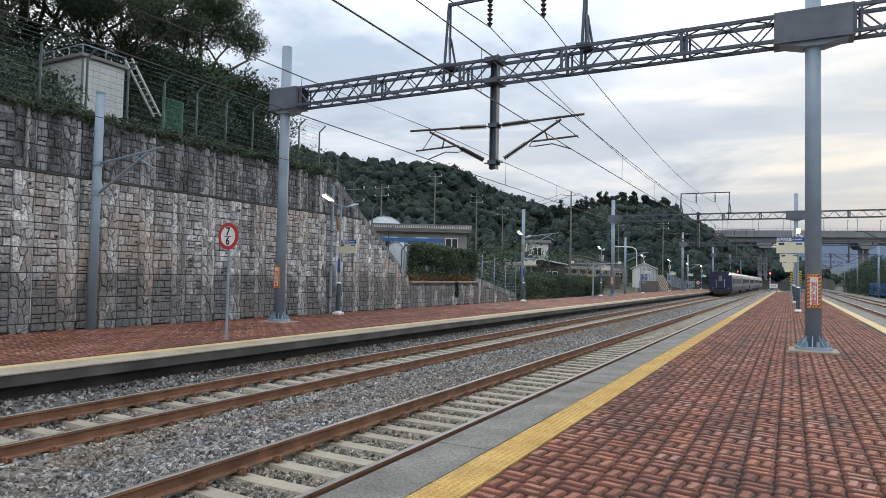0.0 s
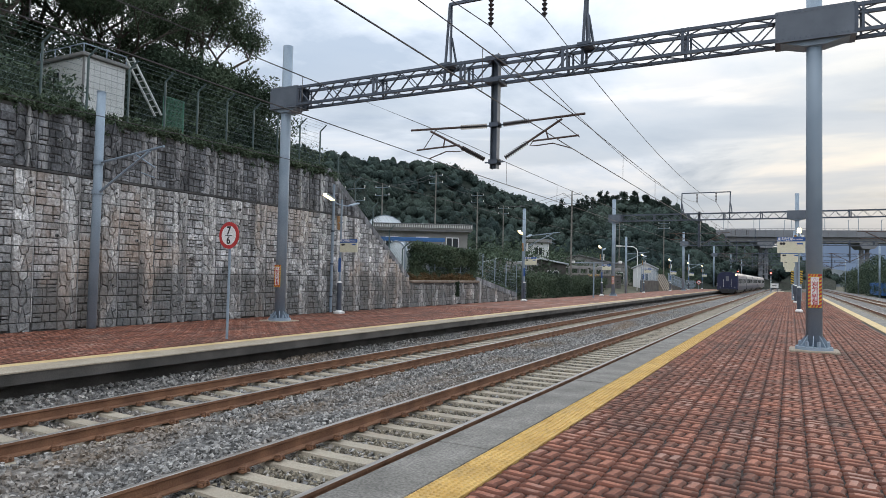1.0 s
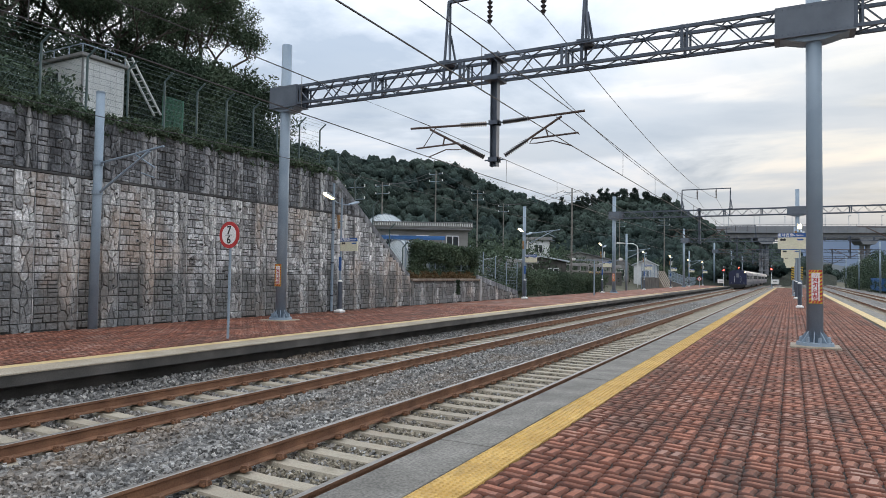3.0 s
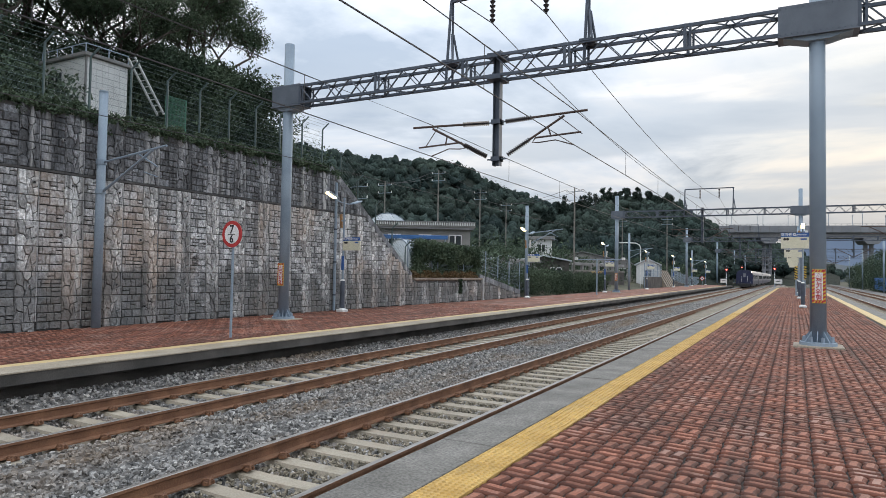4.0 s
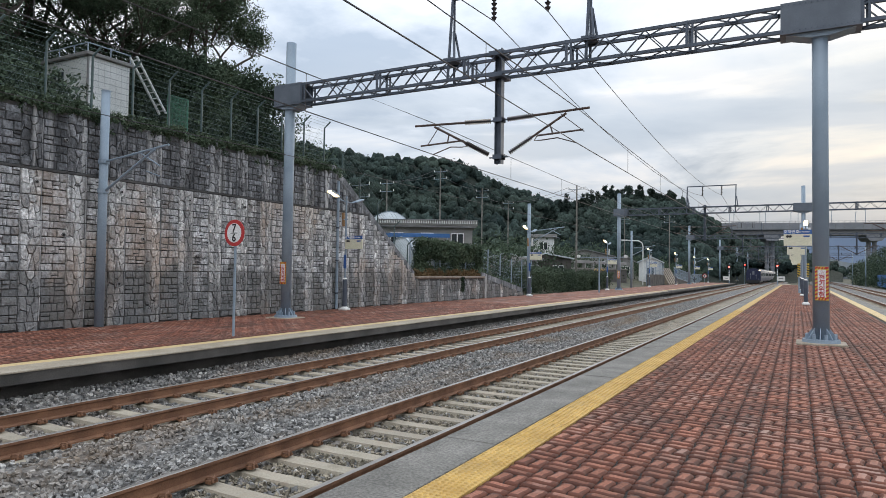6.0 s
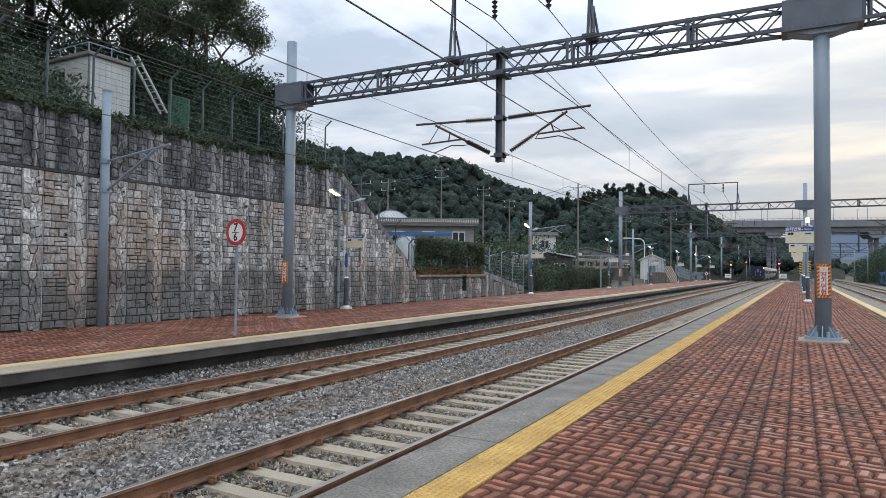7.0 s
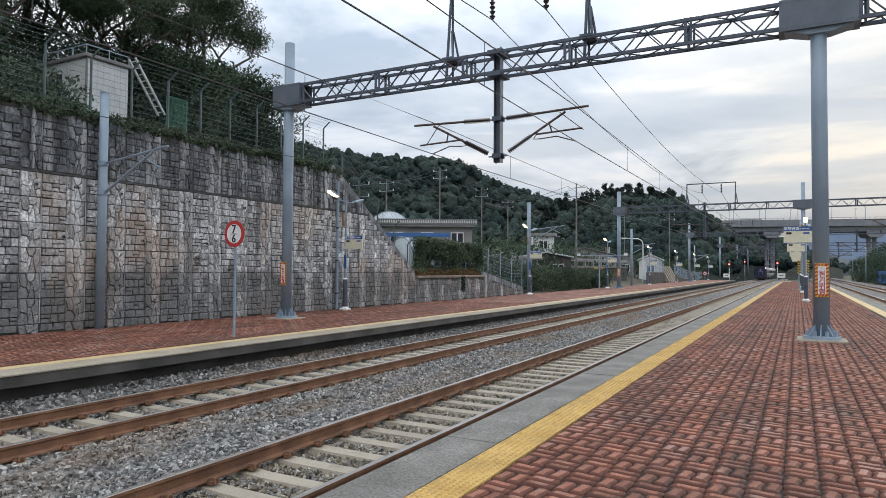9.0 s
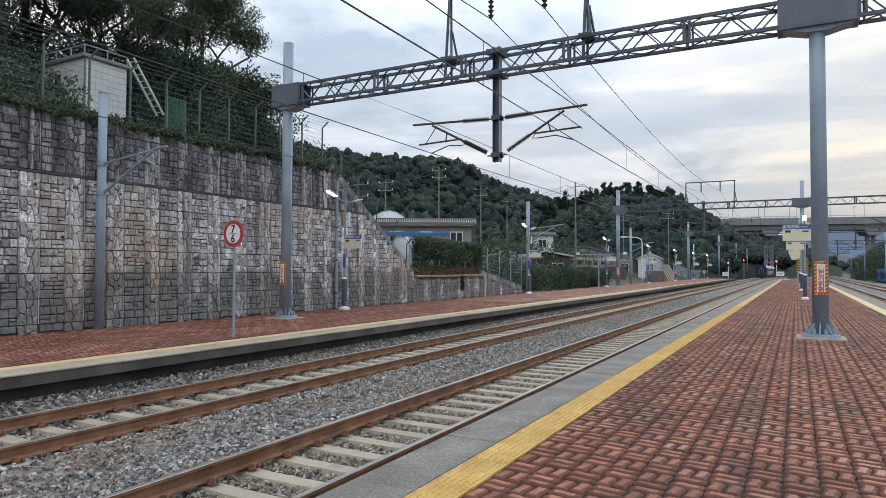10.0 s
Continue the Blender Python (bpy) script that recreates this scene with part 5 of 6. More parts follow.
def build_lamp(name, label, at, board_w, group, drop=0.0):
    """drop: how much lower the heads sit than on the tall lamps."""
    H = 4.2 - drop
    l = thing(name, label, "platform lamp", at, group)
    part("base", box((-0.17, -0.17, 0), (0.17, 0.17, 0.10), 0.02), M["white_paint"], l, "white base block")
    part("collar", rod((0, 0, 0.09), (0, 0, 0.17), 0.15, 0.08, 12), M["white_paint"], l)
    part("sleeve", rod((0, 0, 0.12), (0, 0, 1.2), 0.095, 0.09, 16), M["steel_dark"], l, "dark thick lower sleeve")
    part("sleeve_cap", rod((0, 0, 1.2), (0, 0, 1.26), 0.10, 0.055, 16), M["white_paint"], l, "white sleeve cap")
    part("pole", rod((0, 0, 1.2), (0, 0, H + 0.22), 0.042, 0.036, 12), M["galvanised"], l)
    for s, lit in ((-1, True), (1, False)):
        part("arm", add_tube(bmesh.new(), [(0, 0, H), (0, s * 0.35, H + 0.04 if lit else H), (0, s * 0.62, H + 0.18 if lit else H + 0.04)], 0.024), M["galvanised"], l)
        ob = part("head", add_box(bmesh.new(), (-0.02, -0.11, -0.035), (0.55, 0.11, 0.035), 0.025), M["galvanised"], l, "flat grey lamp head")
        ob.matrix_basis = pose(0, s * 0.52, H + 0.17 if lit else H + 0.03, 0, 0, 90 * s) @ pose(0, 0, 0, 0, -16, 0)
        part("lens", box((0.04, -0.09, -0.065), (0.47, 0.09, -0.034), 0.01), M["lamp_glow"] if lit else M["roof_grey"], ob, "glowing warm lens" if lit else "unlit lens")
        if lit:
            part("diffuser", box((0.48, -0.08, -0.07), (0.565, 0.08, 0.01), 0.012), M["lamp_glow"], ob, "glowing warm front")
    for s, mat, lab in ((-0.13, M["copper"], "bronze column speaker"), (0.13, M["white_paint"], "white column speaker")):
        part("speaker", rod((s, 0.02, 3.25), (s * 1.25, 0.02, 3.78), 0.055, None, 12), mat, l, lab)
    part("bracket", box((-0.16, -0.02, 3.5), (0.16, 0.05, 3.54)), M["galvanised"], l)
    if board_w < 1:
        part("pennant", box((-0.05, -0.05, 1.62), (0.07, -0.035, 2.15), 0.003), M["sign_blue"], l, "narrow blue plate")
    return l


lamp = build_lamp("platform_lamp", "grey two-armed lamp post with sign board, one head lit", (-15.35, 20.3, LEFT_TOP), 0.78, "wall-side lamps")
board(lamp, 0.45, 2.62, 0.8, 0.5)
for i, y in enumerate((39.9, 59.4, 78.4, 97.0, 115.4, 134.0)):
    copy_thing(lamp, pose(-15.3 + 0.05 * i, y, LEFT_TOP))
lamp2 = build_lamp("platform_lamp", "grey lamp post with a wide cream sign board", (0.35, 36.4, 0), 1.2, "island lamps", 0.48)
board(lamp2, -0.34, 3.28, 1.22, 0.78)
for y in (52.2, 68.8, 85.0, 101.0):
    copy_thing(lamp2, pose(0.3, y, 0))


# ---- small posts, signals and boards ----
def build_camera_post(at):
    c = thing("camera_post", "thin grey post with a long arm and small cameras", "post", at)
    part("post", rod((0, 0, 0), (0, 0, 2.85), 0.06, 0.05, 12), M["galvanised"], c)
    part("arm", rod((-1.7, 0, 2.82), (2.1, 0, 2.82), 0.03, None, 8), M["galvanised"], c)
    for x in (-1.7, 2.1):
        part("camera_head", box((x - 0.12, -0.10, 2.78), (x + 0.12, 0.10, 2.98), 0.03), M["white_paint"], c)
    for s in (-1, 1):
        bm = bmesh.new()
        for i in range(3):
            add_bar(bm, (s * 0.12 + s * 0.12 * i, -0.02, 1.75), (s * 0.2 + s * 0.12 * i, -0.02, 1.9), 0.035, 0.02)
        part("striped_bar", bm, M["yellow_paint"], c)


build_camera_post((-14.0, 52.0, LEFT_TOP))


def build_signal(x, y, z, h, label):
    s = thing("track_signal", label, "signal", (x, y, z), "track signals")
    part("post", rod((0, 0, 0), (0, 0, h + 0.7), 0.07, None, 10), M["galvanised"], s)
    part("head", box((-0.22, -0.12, h - 0.55), (0.22, 0.12, h + 0.5), 0.04), M["black"], s, "black signal head")
    part("red_light", rod((0, -0.12, h), (0, -0.2, h), 0.13, None, 16), M["red_glow"], s, "glowing red light")
    part("dark_lens", rod((0, -0.12, h + 0.3), (0, -0.16, h + 0.3), 0.1, None, 12), M["black"], s)
    part("hood", rod((0, -0.12, h + 0.17), (0, -0.34, h + 0.15), 0.05, None, 8), M["black"], s)
    for k in range(4):
        part("band", rod((0, 0, h - 2.6 + k * 0.5), (0, 0, h - 2.35 + k * 0.5), 0.078, None, 10), M["white_paint"], s)
    return s


build_signal(-11.1, 131, LEFT_TOP, 2.95, "red platform signal on a post")
build_signal(-12.0, 185, -1.0, 5.0, "tall red track signal beside the line")
build_signal(-3.1, 128, -1.0, 4.0, "red starter signal past the platform's end")
for x, y, z in ((-11.4, 129, LEFT_TOP), (-2.2, 111, 0)):
    b = thing("notice_board", "white framed notice board on two legs", "notice board", (x, y, z), "notice boards")
    part("panel", box((-0.55, -0.03, 0.55), (0.55, 0.03, 1.25), 0.01), M["white_paint"], b)
    part("frame", add_tube(bmesh.new(), [(-0.55, 0, 0.55), (-0.55, 0, 1.25), (0.55, 0, 1.25), (0.55, 0, 0.55), (-0.55, 0, 0.55)], 0.035), M["steel_dark"], b)
    part("bar_of_writing", box((-0.3, -0.04, 0.85), (0.3, -0.031, 0.95)), M["black"], b)
    for s in (-0.4, 0.4):
        part("leg", rod((s, 0, 0), (s, 0, 0.56), 0.03, None, 8), M["steel_dark"], b)
d = thing("marker_sign", "white diamond sign with red rim on a post", "sign", (-13.2, 113, LEFT_TOP))
part("post", rod((0, 0, 0), (0, 0, 1.3), 0.03, None, 8), M["galvanised"], d)
for n_, r_, m_, y_ in (("rim", 0.42, M["red"], 0.0), ("face", 0.3, M["plain_white"], -0.02)):
    part(n_, add_rod(bmesh.new(), (0, y_, 1.3), (0, y_ - 0.02, 1.3), r_, None, 4), m_, d)
part("spot", rod((0, -0.045, 1.3), (0, -0.06, 1.3), 0.13, None, 12), M["black"], d)


def build_striped_post(x, y):
    p = thing("striped_post", "thin post with slanting black and yellow stripes", "post", (x, y, 0), "striped posts")
    part("pole", rod((0, 0, 0), (0, 0, 2.4), 0.05, None, 10), M["galvanised"], p)
    part("plate", box((-0.11, -0.075, 1.35), (0.11, -0.06, 2.4), 0.002), M["yellow_paint"], p)
    for k in range(5):
        bm = bmesh.new()
        z = 1.36 + k * 0.2
        vs = [bm.verts.new(q) for q in ((-0.11, -0.079, z + 0.09), (0.11, -0.079, z), (0.11, -0.079, z + 0.1), (-0.11, -0.079, z + 0.19))]
        bm.faces.new(vs)
        part("stripe", bm, M["black"], p)


build_striped_post(0.10, 60.2)
build_striped_post(0.72, 60.2)
copy_thing(plate, pose(POLE_L + 0.02, 60.2 - 0.18, 0.0))


# ---- the village ----
pipe = thing("downpipe", "pale grey drainpipe fixed to the retaining wall", "pipe", (WALL_X + 0.10, 20.75, LEFT_TOP))
part("pipe", rod((0, 0, 0), (0, 0, 5.1), 0.055, None, 12), M["galvanised"], pipe)
for z in (0.6, 1.9, 3.2, 4.5):
    part("clip", rod((0, 0, z), (0, 0, z + 0.06), 0.072, None, 12), M["steel_dark"], pipe)
street = thing("street_lamp", "pale curved street lamp behind the platform", "street lamp", (-17.9, 88, -0.4))
part("pole", add_tube(bmesh.new(), [(0, 0, -0.3), (0, 0, 5.4), (-0.15, 0, 5.85), (-0.6, 0, 6.1), (-2.2, 0, 6.2)], 0.07, 8), M["white_paint"], street)
part("head", box((-2.8, -0.14, 6.1), (-2.15, 0.14, 6.28), 0.04), M["white_paint"], street)
def wood_pole(x, y, h, arms=True):
    z = ground_z(x, y)
    p = thing("utility_pole", "grey concrete utility pole with cross-arms", "utility pole", (x, y, z), "utility poles")
    part("shaft", rod((0, 0, -0.5), (0, 0, h), 0.10, 0.06, 10), M["concrete"], p)
    for zz in (h - 0.4, h - 1.2):
        part("cross_arm", add_bar(bmesh.new(), (-0.8, 0, zz), (0.8, 0, zz), 0.045, 0.045), M["galvanised"], p)
        for s in (-0.8, 0, 0.8):
            part("pin_insulator", rod((s, 0, zz), (s, 0, zz + 0.2), 0.04, 0.03, 6), M["white_paint"], p)
    return p


ends = []
for a, dist, h in ((33.6, 66, 8.2), (28.9, 72, 10.5), (25.2, 80, 9.5), (22.9, 95, 9.5), (17.0, 62, 9.6), (13.0, 120, 10), (9.4, 108, 10.8), (36.0, 44, 5.0)):
    x, y = bearing(a, dist)
    wood_pole(x, y, h)
    ends.append((x, y, ground_z(x, y) + h - 0.2))
for k in range(5):
    for dx in (-0.8, 0.8):
        a, b = ends[k], ends[k + 1]
        pts = [(a[0] + dx + (b[0] - a[0]) * i / 8, a[1] + (b[1] - a[1]) * i / 8, a[2] + (b[2] - a[2]) * i / 8 - 1.6 * (i / 8) * (1 - i / 8)) for i in range(9)]
        tagged(link("utility_wire", add_tube(bmesh.new(), pts, 0.02, 4), M["wire"]), "thin dark wire slung between utility poles", "wire", "utility wires")


def house(a, dist, w, dep, z0, h, roof, wall_mat, roof_mat, label, turn=0):
    x, y = bearing(a, dist)
    b = thing("house", label, "house", (x, y, z0), "village houses", turn)
    part("wall", box((-w / 2, 0, -3), (w / 2, dep, h), 0.02), wall_mat, b)
    if roof:
        part("roof", prism([(-w / 2 - 0.3, h), (0, h + roof), (w / 2 + 0.3, h), (w / 2 + 0.3, h + 0.12), (0, h + roof + 0.12), (-w / 2 - 0.3, h + 0.12)], -0.3, dep + 0.3), roof_mat, b)
        part("gable", prism([(-w / 2, h), (0, h + roof - 0.02), (w / 2, h)], 0.01, dep), wall_mat, b)
    else:
        part("roof", box((-w / 2 - 0.4, -0.4, h), (w / 2 + 0.4, dep + 0.4, h + 0.45), 0.03), roof_mat, b)
    n = max(1, int(w / 2.5))
    for i in range(n):
        xc = -w / 2 + (i + 0.5) * w / n
        wd = part("window", box((xc - 0.55, -0.04, h - 1.7), (xc + 0.55, 0.02, h - 0.6)), M["plain_white"], b)
        for s in (-1, 1):
            part("pane", box((xc + s * 0.27 - 0.22, -0.06, h - 1.62), (xc + s * 0.27 + 0.22, -0.041, h - 0.68)), M["glass"], wd)
    return b


house(30.0, 56, 7.8, 6, 2.0, 3.25, 0, M["plaster"], M["plaster"], "long flat-roofed grey house behind the vines", 30)
front = bpy.data.objects["house"]
bm = bmesh.new()
for i in range(44):
    add_rod(bm, (-4.2 + i * 0.195, -0.42, 3.42), (-4.2 + i * 0.195, -0.42, 3.68), 0.07, 0.05, 6)
part("roof_balusters", bm, M["shed_white"], front, "row of small pale tiles along the roof edge")["kind"] = "stuff"
part("roof_coping", box((-4.3, -0.5, 3.68), (4.3, -0.34, 3.76), 0.01), M["roof_grey"], front)
# an added dark strip paints the eaves' shadow below the roof slab
part("eaves_shadow_strip", box((-4.2, -0.36, 3.1), (4.2, -0.3, 3.25), 0.01), M["roof_grey"], front)
house(19.8, 92, 2.8, 4, 3.2, 3.0, 0, M["shed_white"], M["plaster"], "small white flat-roofed house on the slope", 18)
house(16.3, 105, 9, 6, 0.5, 3.4, 1.1, M["plaster"], M["roof_grey"], "low house with a grey sheet roof", 15)
house(12.9, 98, 2.2, 5, 0.0, 3.0, 1.0, M["plaster"], M["roof_grey"], "pale gabled house beside the line", 12)
house(10.9, 98, 3.2, 4, 0.0, 2.9, 0.9, M["shed_white"], M["tarp"], "white shed with a pale roof", 10)
house(23.0, 76, 5, 5, 0.4, 2.4, 0.7, M["plaster"], M["tarp"], "low shed with a pale sheet roof", 22)
house(19.6, 66, 5.0, 4, 0.0, 2.7, 0.5, M["concrete_dark"], M["tarp"], "long low outbuilding with a pale sheet roof", 19)


def tunnel(a, dist, w, length, z0, h, label, turn):
    x, y = bearing(a, dist)
    g = thing("greenhouse", label, "greenhouse", (x, y, z0), "greenhouses", turn)
    prof = [(-w / 2 * math.cos(i * math.pi / 12), h * math.sin(i * math.pi / 12) ** 0.8) for i in range(13)]
    part("cover", prism(prof, 0, length), M["tarp"], g, "pale plastic cover", True)
    for k in range(4):
        bm = bmesh.new()
        add_tube(bm, [(px_ * 1.01, length * k / 3, pz * 1.01) for px_, pz in prof], 0.03, 5)
        part("hoop", bm, M["galvanised"], g)


tunnel(33.3, 64, 5.5, 9, 2.6, 4.5, "white plastic greenhouse above the wall", 35)
tunnel(32.3, 33.5, 1.7, 2.4, 0.9, 2.2, "white plastic greenhouse beside the sloping wall", 5)
x, y = bearing(31.0, 50)
aw = thing("awning", "bright blue sheet awning beneath the flat roof", "awning", (x, y, 4.1), rz=30)
part("sheet", box((-3.2, -0.8, 0.0), (2.6, 0.6, 0.1), 0.02), M["blue_sheet"], aw)
part("sheet_edge", box((-3.2, -0.85, -0.2), (2.6, -0.78, 0.0), 0.01), M["blue_sheet"], aw)
for s in (-3.0, 2.4):
    part("prop", rod((s, -0.7, -2.6), (s, -0.7, 0), 0.05, None, 8), M["galvanised"], aw)

ramp = thing("concrete_ramp", "pale slab of concrete leaning at the platform's back", "ramp", (-16.15, 98.2, LEFT_TOP))
part("slab", prism([(-2.6, 0.0), (-1.9, 2.4), (-1.5, 2.4), (-0.2, 0.0)], 0, 9), M["concrete_pale"], ramp)
for i in range(6):
    part("rib", prism([(-0.2, 0.0), (-1.5, 2.42), (-1.42, 2.46), (-0.1, 0.02)], i * 1.7, i * 1.7 + 0.12), M["concrete"], ramp)

barrier = thing("noise_barrier", "dark low wall topped by a pale mesh fence", "barrier", (-17.0, 86, LEFT_TOP))
for i in range(18):
    y0 = i * 3.0
    if 4 <= i < 7:          # the leaning slab stands in this gap
        continue
    h = 3.2 - 1.6 * smooth(2, 15, i)
    part("barrier_post", rod((0, y0, -0.4), (0, y0, h), 0.045, None, 8), M["galvanised"], barrier)
    part("wall_panel", box((-0.12, y0 + 0.02, -0.4), (0.12, y0 + 2.98, h - 1.75), 0.02), M["concrete_dark"], barrier, "dark stained concrete panel")
    bm = bmesh.new()
    for k in range(22):
        add_rod(bm, (0.06, y0 + k * 3 / 22, h - 1.75), (0.06, y0 + k * 3 / 22, h - 0.1), 0.007, None, 3, False)
    for k in range(4):
        add_rod(bm, (0.06, y0, h - 1.7 + k * 0.53), (0.06, y0 + 3, h - 1.7 + k * 0.53), 0.02, None, 4, False)
    part("mesh_panel", bm, M["galvanised"], barrier, "pale mesh panel")

road = thing("road_wall", "pale concrete guard wall along the village road", "guard wall")
rx0, ry0 = bearing(22.5, 60)
rx1, ry1 = bearing(12.8, 88)
run_length = math.hypot(rx1 - rx0, ry1 - ry0)
road.matrix_basis = pose(rx0, ry0, 0, 0, 0, math.degrees(math.atan2(ry1 - ry0, rx1 - rx0)))
part("bank_wall", box((0, 0, -1.0), (run_length, 0.5, 1.75), 0.03), M["concrete_dark"], road, "dark retaining wall under the road")
part("road_edge", box((0, -0.1, 1.75), (run_length, 3.5, 1.95), 0.02), M["concrete"], road)
for i in range(int(run_length / 2.4)):
    part("guard_post", box((i * 2.4, 0, 1.95), (i * 2.4 + 0.35, 0.3, 2.75), 0.03), M["plaster"], road)
part("guard_beam", box((0, 0.02, 2.45), (run_length, 0.28, 2.78), 0.03), M["plaster"], road, "pale rounded concrete beam")

for x0, y0, n in ((16.5, 150, 4), (18.5, 175, 3)):
    for i in range(n):
        v = thing("storage_container", "blue steel container beside the outer tracks", "container", (x0 + 0.3 * i, y0 + i * 6.8, -0.8), "containers", 4)
        part("body", box((-1.2, 0, 0.1), (1.2, 6.0, 2.6), 0.04), M["blue_sheet"], v)
        for k in range(8):
            part("rib", box((-1.23, 0.4 + k * 0.7, 0.2), (-1.2, 0.6 + k * 0.7, 2.5)), M["blue_sheet"], v)


# ---- small pieces: wall stones, edge slabs, tactile tiles, pavers ----
PANEL, COURSE = 1.132, 0.615      # a cast panel: squared stones, then a column of tall rough stones, then a narrow seam


def panel_pattern(seed):
    """One cast panel as (ring of (y, z) corners, kind): 0 squared stones in courses, 1 tall rough stones, 2 the pale seam."""
    r = random.Random(seed)
    stones = []
    levels = [0.0, 0.20 + r.uniform(-0.03, 0.03), 0.41 + r.uniform(-0.03, 0.03), COURSE]
    for c, d in zip(levels, levels[1:]):
        cuts = [0.0]
        while cuts[-1] < 0.44:
            cuts.append(cuts[-1] + r.choice((0.09, 0.14, 0.18, 0.24)))
        cuts[-1] = 0.60
        for a, b in zip(cuts, cuts[1:]):
            if r.random() < 0.25 and b - a > 0.12:
                m = c + (d - c) * r.uniform(0.4, 0.6)
                spans = ((c, m), (m, d))
            else:
                spans = ((c, d),)
            for e, g in spans:
                stones.append(([(a + r.uniform(-0.012, 0.012), e + r.uniform(0, 0.012)), (b + r.uniform(-0.012, 0.012), e + r.uniform(0, 0.012)),
                                (b + r.uniform(-0.012, 0.012), g - r.uniform(0, 0.012)), (a + r.uniform(-0.012, 0.012), g - r.uniform(0, 0.012))], 0))
    shift = {}

    def at(a, b):
        if (a, b) not in shift:
            shift[(a, b)] = (a + r.uniform(-0.02, 0.02), b + (r.uniform(-0.025, 0.025) if 0 < b < COURSE else 0))
        return shift[(a, b)]

    rough = [[(0.60, 0.0), (0.80, 0.0), (0.84, 0.12), (0.79, 0.26), (0.66, 0.30), (0.60, 0.20)],
             [(0.60, 0.20), (0.66, 0.30), (0.62, 0.42), (0.60, 0.615)],
             [(0.66, 0.30), (0.79, 0.26), (0.82, 0.42), (0.76, 0.615), (0.60, 0.615), (0.62, 0.42)],
             [(0.80, 0.0), (1.00, 0.0), (0.96, 0.16), (0.90, 0.40), (0.84, 0.12)],
             [(0.84, 0.12), (0.90, 0.40), (0.82, 0.42), (0.79, 0.26)],
             [(0.82, 0.42), (0.90, 0.40), (1.00, 0.50), (0.98, 0.615), (0.76, 0.615)],
             [(1.00, 0.0), (1.085, 0.0), (1.085, 0.24), (0.96, 0.16)],
             [(0.96, 0.16), (1.085, 0.24), (1.085, 0.615), (0.98, 0.615), (1.00, 0.50), (0.90, 0.40)]]
    stones += [([at(a, b) for a, b in ring], 1) for ring in rough]
    stones.append(([(1.095, 0.003), (1.125, 0.003), (1.125, 0.61), (1.095, 0.61)], 2))
    return stones


def stone_geometry(ring, lift, kind):
    """Raised stone: outer ring on the wall's face, two inner rings that round it off."""
    n = len(ring)
    cy, cz = sum(q[0] for q in ring) / n, sum(q[1] for q in ring) / n

    def ringed(x, gap):
        out = []
        for a, b in ring:
            k = max(0.35, 1 - gap / math.hypot(a - cy, b - cz))
            out.append((x, cy + (a - cy) * k, cz + (b - cz) * k))
        return out

    g = 0.003 if kind == 2 else 0.006
    v = ringed(-0.02, g) + ringed(lift * 0.65, g + 0.006) + ringed(lift, g + 0.017) + [(lift * 1.15, cy, cz)]
    f = [(r_ * n + i, r_ * n + (i + 1) % n, (r_ + 1) * n + (i + 1) % n, (r_ + 1) * n + i) for r_ in (0, 1) for i in range(n)]
    f += [(2 * n + i, 2 * n + (i + 1) % n, 3 * n) for i in range(n)]
    return v, f


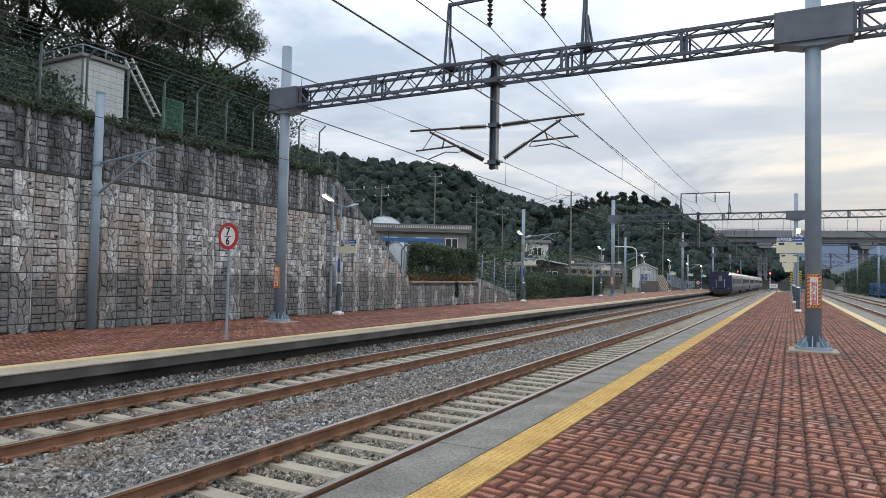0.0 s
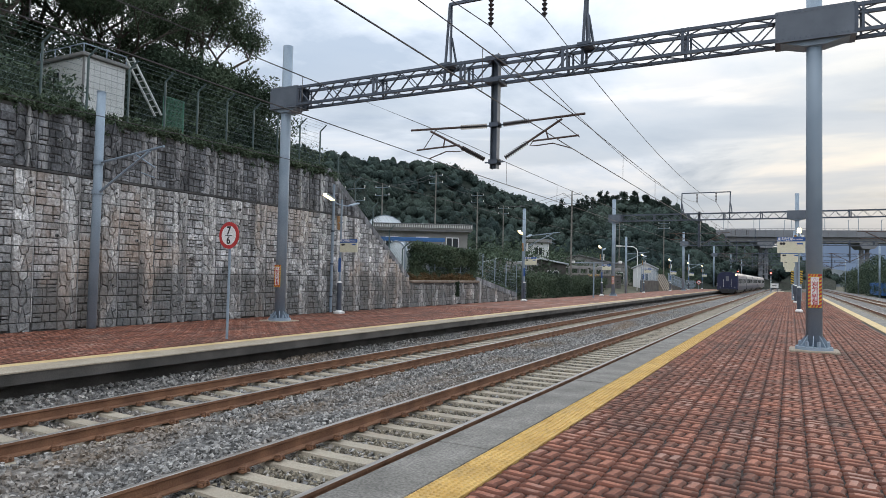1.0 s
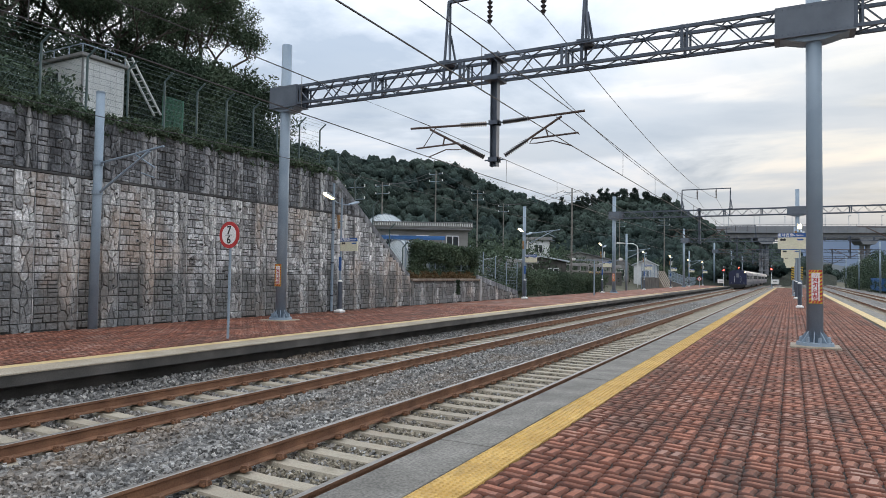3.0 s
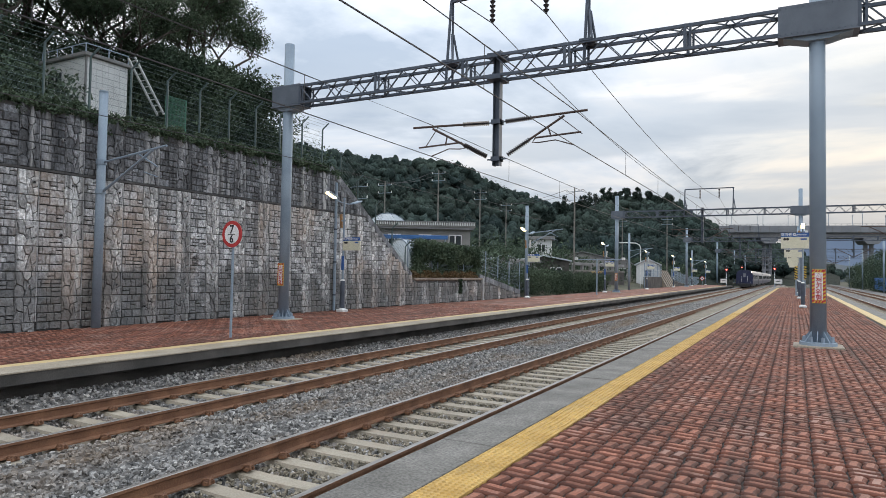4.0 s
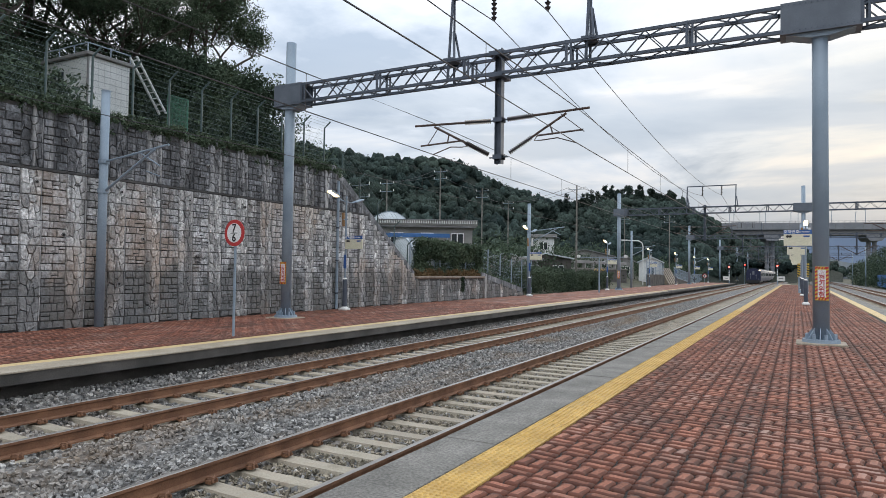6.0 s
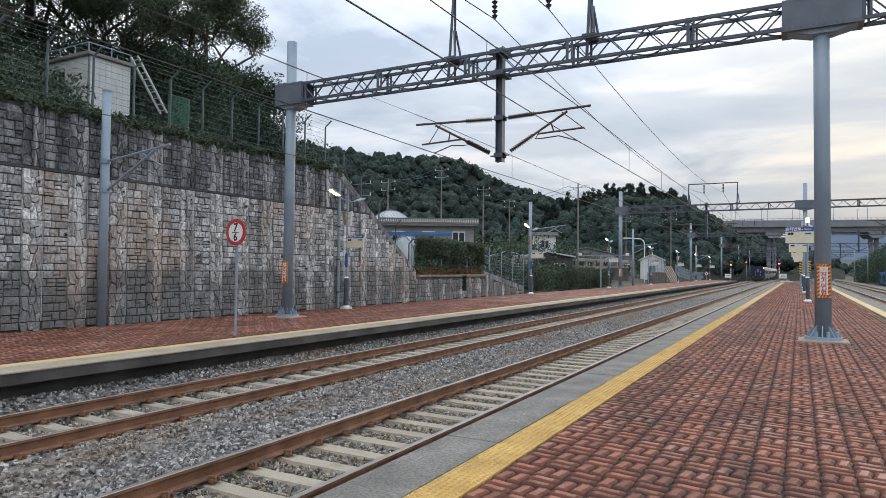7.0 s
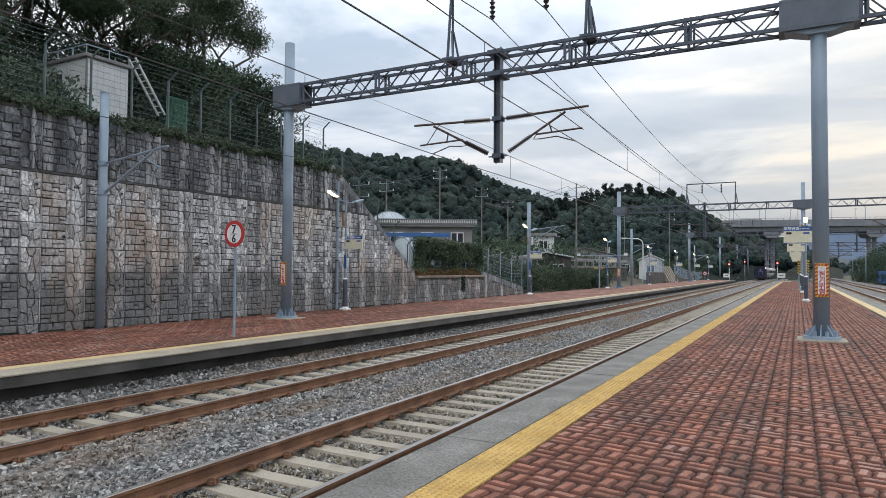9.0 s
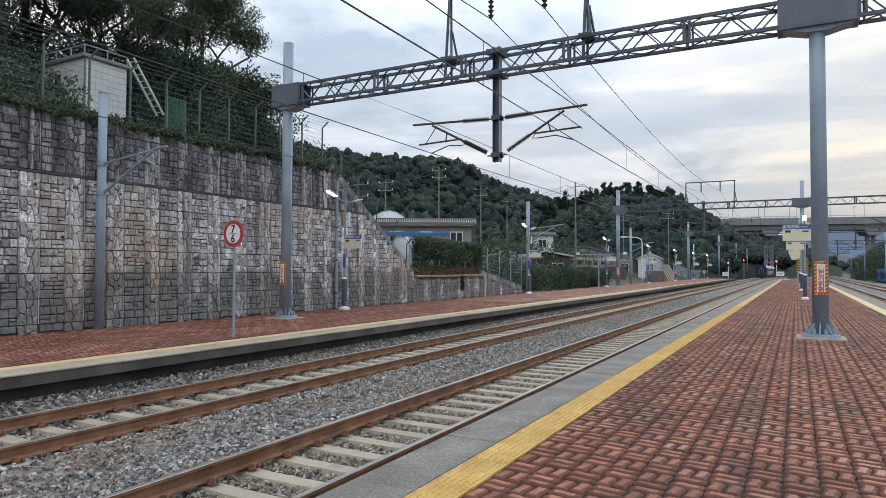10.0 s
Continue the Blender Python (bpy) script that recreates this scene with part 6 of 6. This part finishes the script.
def build_stones():
    r = random.Random(31)
    kinds = [[(*stone_geometry(ring, r.uniform(0.012, 0.05) if kd == 0 else r.uniform(0.03, 0.065) if kd == 1 else 0.02, kd), kd) for ring, kd in panel_pattern(k)] for k in range(7)]
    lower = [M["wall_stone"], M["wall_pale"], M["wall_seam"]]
    upper = [M["wall_upper"], M["wall_upper_pale"], M["wall_upper_pale"]]
    singles, heaps = {}, {False: ([], [], []), True: ([], [], [])}
    count = 0
    for row in range(10):
        z0 = 0.05 + (row - 1) * COURSE + (0.06 if row > 6 else 0)
        high = row > 6
        for col in range(46):
            y0 = 9.26 - 11 * PANEL + col * PANEL
            k = (col * 3 + row) % 7
            for si, (v, f, kd) in enumerate(kinds[k]):
                cy, cz = v[-1][1] + y0, v[-1][2] + z0
                if cz + 0.14 > wall_top(cy) - 0.03 or cz < LEFT_TOP or cy > 41:
                    continue
                back = WALL_X - 0.10 * max(0, cz) / 5 + 0.004
                if 1 <= row <= 2 and 8.9 <= y0 < 15 and count < 298:
                    if (k, si) not in singles:
                        singles[(k, si)] = mesh_of("stone", v, f, lower[kd])
                    o = new("stone", singles[(k, si)])
                    o.parent = wall
                    o.location = (back, y0, z0)
                    count += 1
                else:
                    tv, tf, ti = heaps[high]
                    n = len(tv)
                    j = r.uniform(-0.012, 0.012)
                    tv.extend((back + a + j, y0 + b, z0 + c) for a, b, c in v)
                    tf.extend(tuple(n + q for q in g) for g in f)
                    ti.extend([kd] * len(f))
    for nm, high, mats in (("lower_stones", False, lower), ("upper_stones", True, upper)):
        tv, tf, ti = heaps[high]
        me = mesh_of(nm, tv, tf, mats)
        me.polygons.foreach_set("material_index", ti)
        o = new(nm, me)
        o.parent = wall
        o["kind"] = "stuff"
    part("ledge", box((WALL_X - 0.12, -9, 3.735), (WALL_X - 0.02, 23.1, 3.80), 0.01), M["wall_joint"], wall, "dark recessed string course")
    # drain holes
    for i in range(9):
        for z in (0.95, 2.2, 3.45, 4.6):
            y = 2.3 + i * 2.26 + (0.7 if z in (2.2, 4.6) else 0)
            bm = bmesh.new()
            add_rod(bm, (WALL_X - 0.05, y, z), (WALL_X + 0.035, y, z - 0.01), 0.045, None, 10)
            p = part("drain_pipe", bm, M["wall_seam"], wall)
            # the pipe is solid: a black disc paints the shade of its hollow
            part("bore", rod((WALL_X + 0.03, y, z - 0.009), (WALL_X + 0.04, y, z - 0.011), 0.03, None, 10), M["black"], p)
    # coping along the sloping part
    part("coping", add_bar(bmesh.new(), (WALL_X - 0.25, 20.7, 5.40), (WALL_X - 0.25, 27.1, 1.10), 0.10, 0.55), M["wall_upper"], wall, "dark sloping coping")
    part("coping", box((WALL_X - 0.55, 27.1, 1.0), (WALL_X + 0.06, 34.9, 1.13), 0.03), M["wall_brown"], wall, "brown weathered flat coping")
    part("coping", add_bar(bmesh.new(), (WALL_X - 0.2, 34.9, 1.10), (WALL_X - 0.2, 41.3, 0.06), 0.1, 0.5), M["wall_upper"], wall)
    part("wall_pier", box((WALL_X - 0.3, 34.8, -0.3), (WALL_X + 0.10, 35.0, 1.1), 0.01), M["wall_seam"], wall)
    # a clump of dark moss that hangs below the coping
    moss = [(WALL_X + 0.08, 31.9 + r.uniform(-0.16, 0.16), 1.05 - 0.75 * r.random()) for i in range(40)]
    tagged(new("moss_clump", leaves("moss_clump", moss, 0.09, 1500, 0.03, M["leaf_dark"], 61)), "dark hanging moss on the low wall", "moss", kind="stuff")


build_stones()


def edge_slabs(parent, x0, x1, z, y0, y1, step):
    me = None
    y = y0
    while y < y1:
        if me is None:
            bm = box((x0, 0, z - (0.06 if parent is island else 0.02)), (x1, step - 0.012, z + 0.005), 0.004)
            me = bpy.data.meshes.new("edge_slab"); bm.to_mesh(me); bm.free(); me.materials.append(M["concrete"] if parent is island else M["concrete_pale"])
        o = new("edge_slab", me)
        o.parent = parent
        o.location = (rnd.uniform(-0.004, 0.004), y, rnd.uniform(-0.003, 0.003))
        y += step


edge_slabs(island, P0 - 0.005, STRIP - 0.008, 0, -1, 60, 2.0)
edge_slabs(left, L1 - 0.615, L1 + 0.02, LEFT_TOP, 1, 60, 2.0)


def tactile_tiles():
    bm = bmesh.new()
    add_box(bm, (0, 0, -0.03), (0.296, 0.296, 0.004), 0.004)
    for i in range(6):
        for j in range(6):
            c = (0.025 + i * 0.0492, 0.025 + j * 0.0495)
            bmesh.ops.create_cone(bm, cap_ends=True, segments=7, radius1=0.018, radius2=0.010, depth=0.010, matrix=Matrix.Translation((*c, 0.008)))
    me = bpy.data.meshes.new("tactile_tile"); bm.to_mesh(me); bm.free(); me.materials.append(M["tactile"])
    strip = bpy.data.objects["tactile_strip_near"]
    for i in range(100):
        o = new("tactile_tile", me)
        o.parent = strip
        o.location = (STRIP + 0.002 + rnd.uniform(-0.003, 0.003), -1.5 + i * 0.3, rnd.uniform(-0.001, 0.003))


tactile_tiles()


def paver_geometry(n=6):
    """A wavy clay paver, 0.223 by 0.11 m, with a gently domed top."""
    L, B, g = 0.2225, 0.1110, 0.0055
    v, f = [], []
    for i in range(n + 1):
        t = i / n
        x = -L / 2 + g + (L - 2 * g) * t
        wave = 0.010 * math.sin(2 * math.pi * t)
        for j, (w, z) in enumerate(((-1, -0.03), (-1, -0.012), (-0.5, 0.0), (0.5, 0.0), (1, -0.012), (1, -0.03))):
            zz = z if j in (0, 5) else z - (0.006 if i in (0, n) else 0)
            v.append((x, w * (B / 2 - g) + wave, zz))
    for i in range(n):
        for j in range(5):
            a = i * 6 + j
            f.append((a, a + 6, a + 7, a + 1))
    f.append(tuple(range(6))); f.append(tuple(n * 6 + j for j in range(5, -1, -1)))
    return np.array(v), f


def lay_pavers(parent, x0, x1, z, y0, y1, keep0, keep1, n, seed):
    """Basket-weave: two pavers one way, then two the other; those between keep0 and keep1 are pieces of their own."""
    r = random.Random(seed)
    v, f = paver_geometry(n)
    # flags the middle faces of each top for the paler clay colour
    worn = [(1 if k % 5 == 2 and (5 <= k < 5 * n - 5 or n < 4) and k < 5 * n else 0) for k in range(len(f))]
    me = mesh_of("paver", v.tolist(), f, [M["paver"], M["paver_pale"]], True)
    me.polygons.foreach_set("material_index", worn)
    jv, jf, nv = [], [], 0
    U = 0.2235
    cols, rows, kept = int((x1 - x0) / U), int((y1 - y0) / U), 0
    fa = [np.array(q) for q in f]
    for c in range(cols + 1):
        for q in range(rows):
            cx, cy = x0 + (c + 0.5) * U, y0 + (q + 0.5) * U
            if cx > x1 - U * 0.3:
                continue
            turn = (c + q) % 2
            for s in (-1, 1):
                px_, py_, a = (cx, cy + s * U / 4, 0.0) if turn else (cx + s * U / 4, cy, math.pi / 2)
                a += r.uniform(-0.012, 0.012)
                dz, tilt = r.uniform(-0.003, 0.003), r.uniform(-0.02, 0.02)
                if keep0 <= cy < keep1 and kept < 300:
                    o = new("paver", me)
                    o.parent = parent
                    o.location, o.rotation_euler = (px_, py_, z + dz), (tilt, 0, a)
                    kept += 1
                    continue
                ca, sa = math.cos(a), math.sin(a)
                w = np.stack([px_ + v[:, 0] * ca - v[:, 1] * sa, py_ + v[:, 0] * sa + v[:, 1] * ca, z + dz + v[:, 2] + tilt * v[:, 1]], 1)
                jv.append(w)
                jf.extend(tuple((g + nv).tolist()) for g in fa)
                nv += len(v)
    o = new("laid_pavers", mesh_of("laid_pavers", np.concatenate(jv).tolist(), jf, [M["paver"], M["paver_pale"]], True))
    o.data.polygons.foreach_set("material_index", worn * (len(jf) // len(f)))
    o.parent = parent
    o["kind"] = "stuff"


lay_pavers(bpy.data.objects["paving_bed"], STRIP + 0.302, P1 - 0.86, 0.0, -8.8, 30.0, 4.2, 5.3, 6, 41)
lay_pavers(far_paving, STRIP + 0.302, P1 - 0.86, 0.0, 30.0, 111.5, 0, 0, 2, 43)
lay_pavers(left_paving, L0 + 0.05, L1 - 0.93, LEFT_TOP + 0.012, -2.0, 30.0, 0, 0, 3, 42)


def motions():
    rows = [(t, pose(FAR, 101 + 10.45 * t, 0)) for t in (0.0, 2.5, 5.0, 7.5, 10.0)]
    walk(train, rows)


motions()
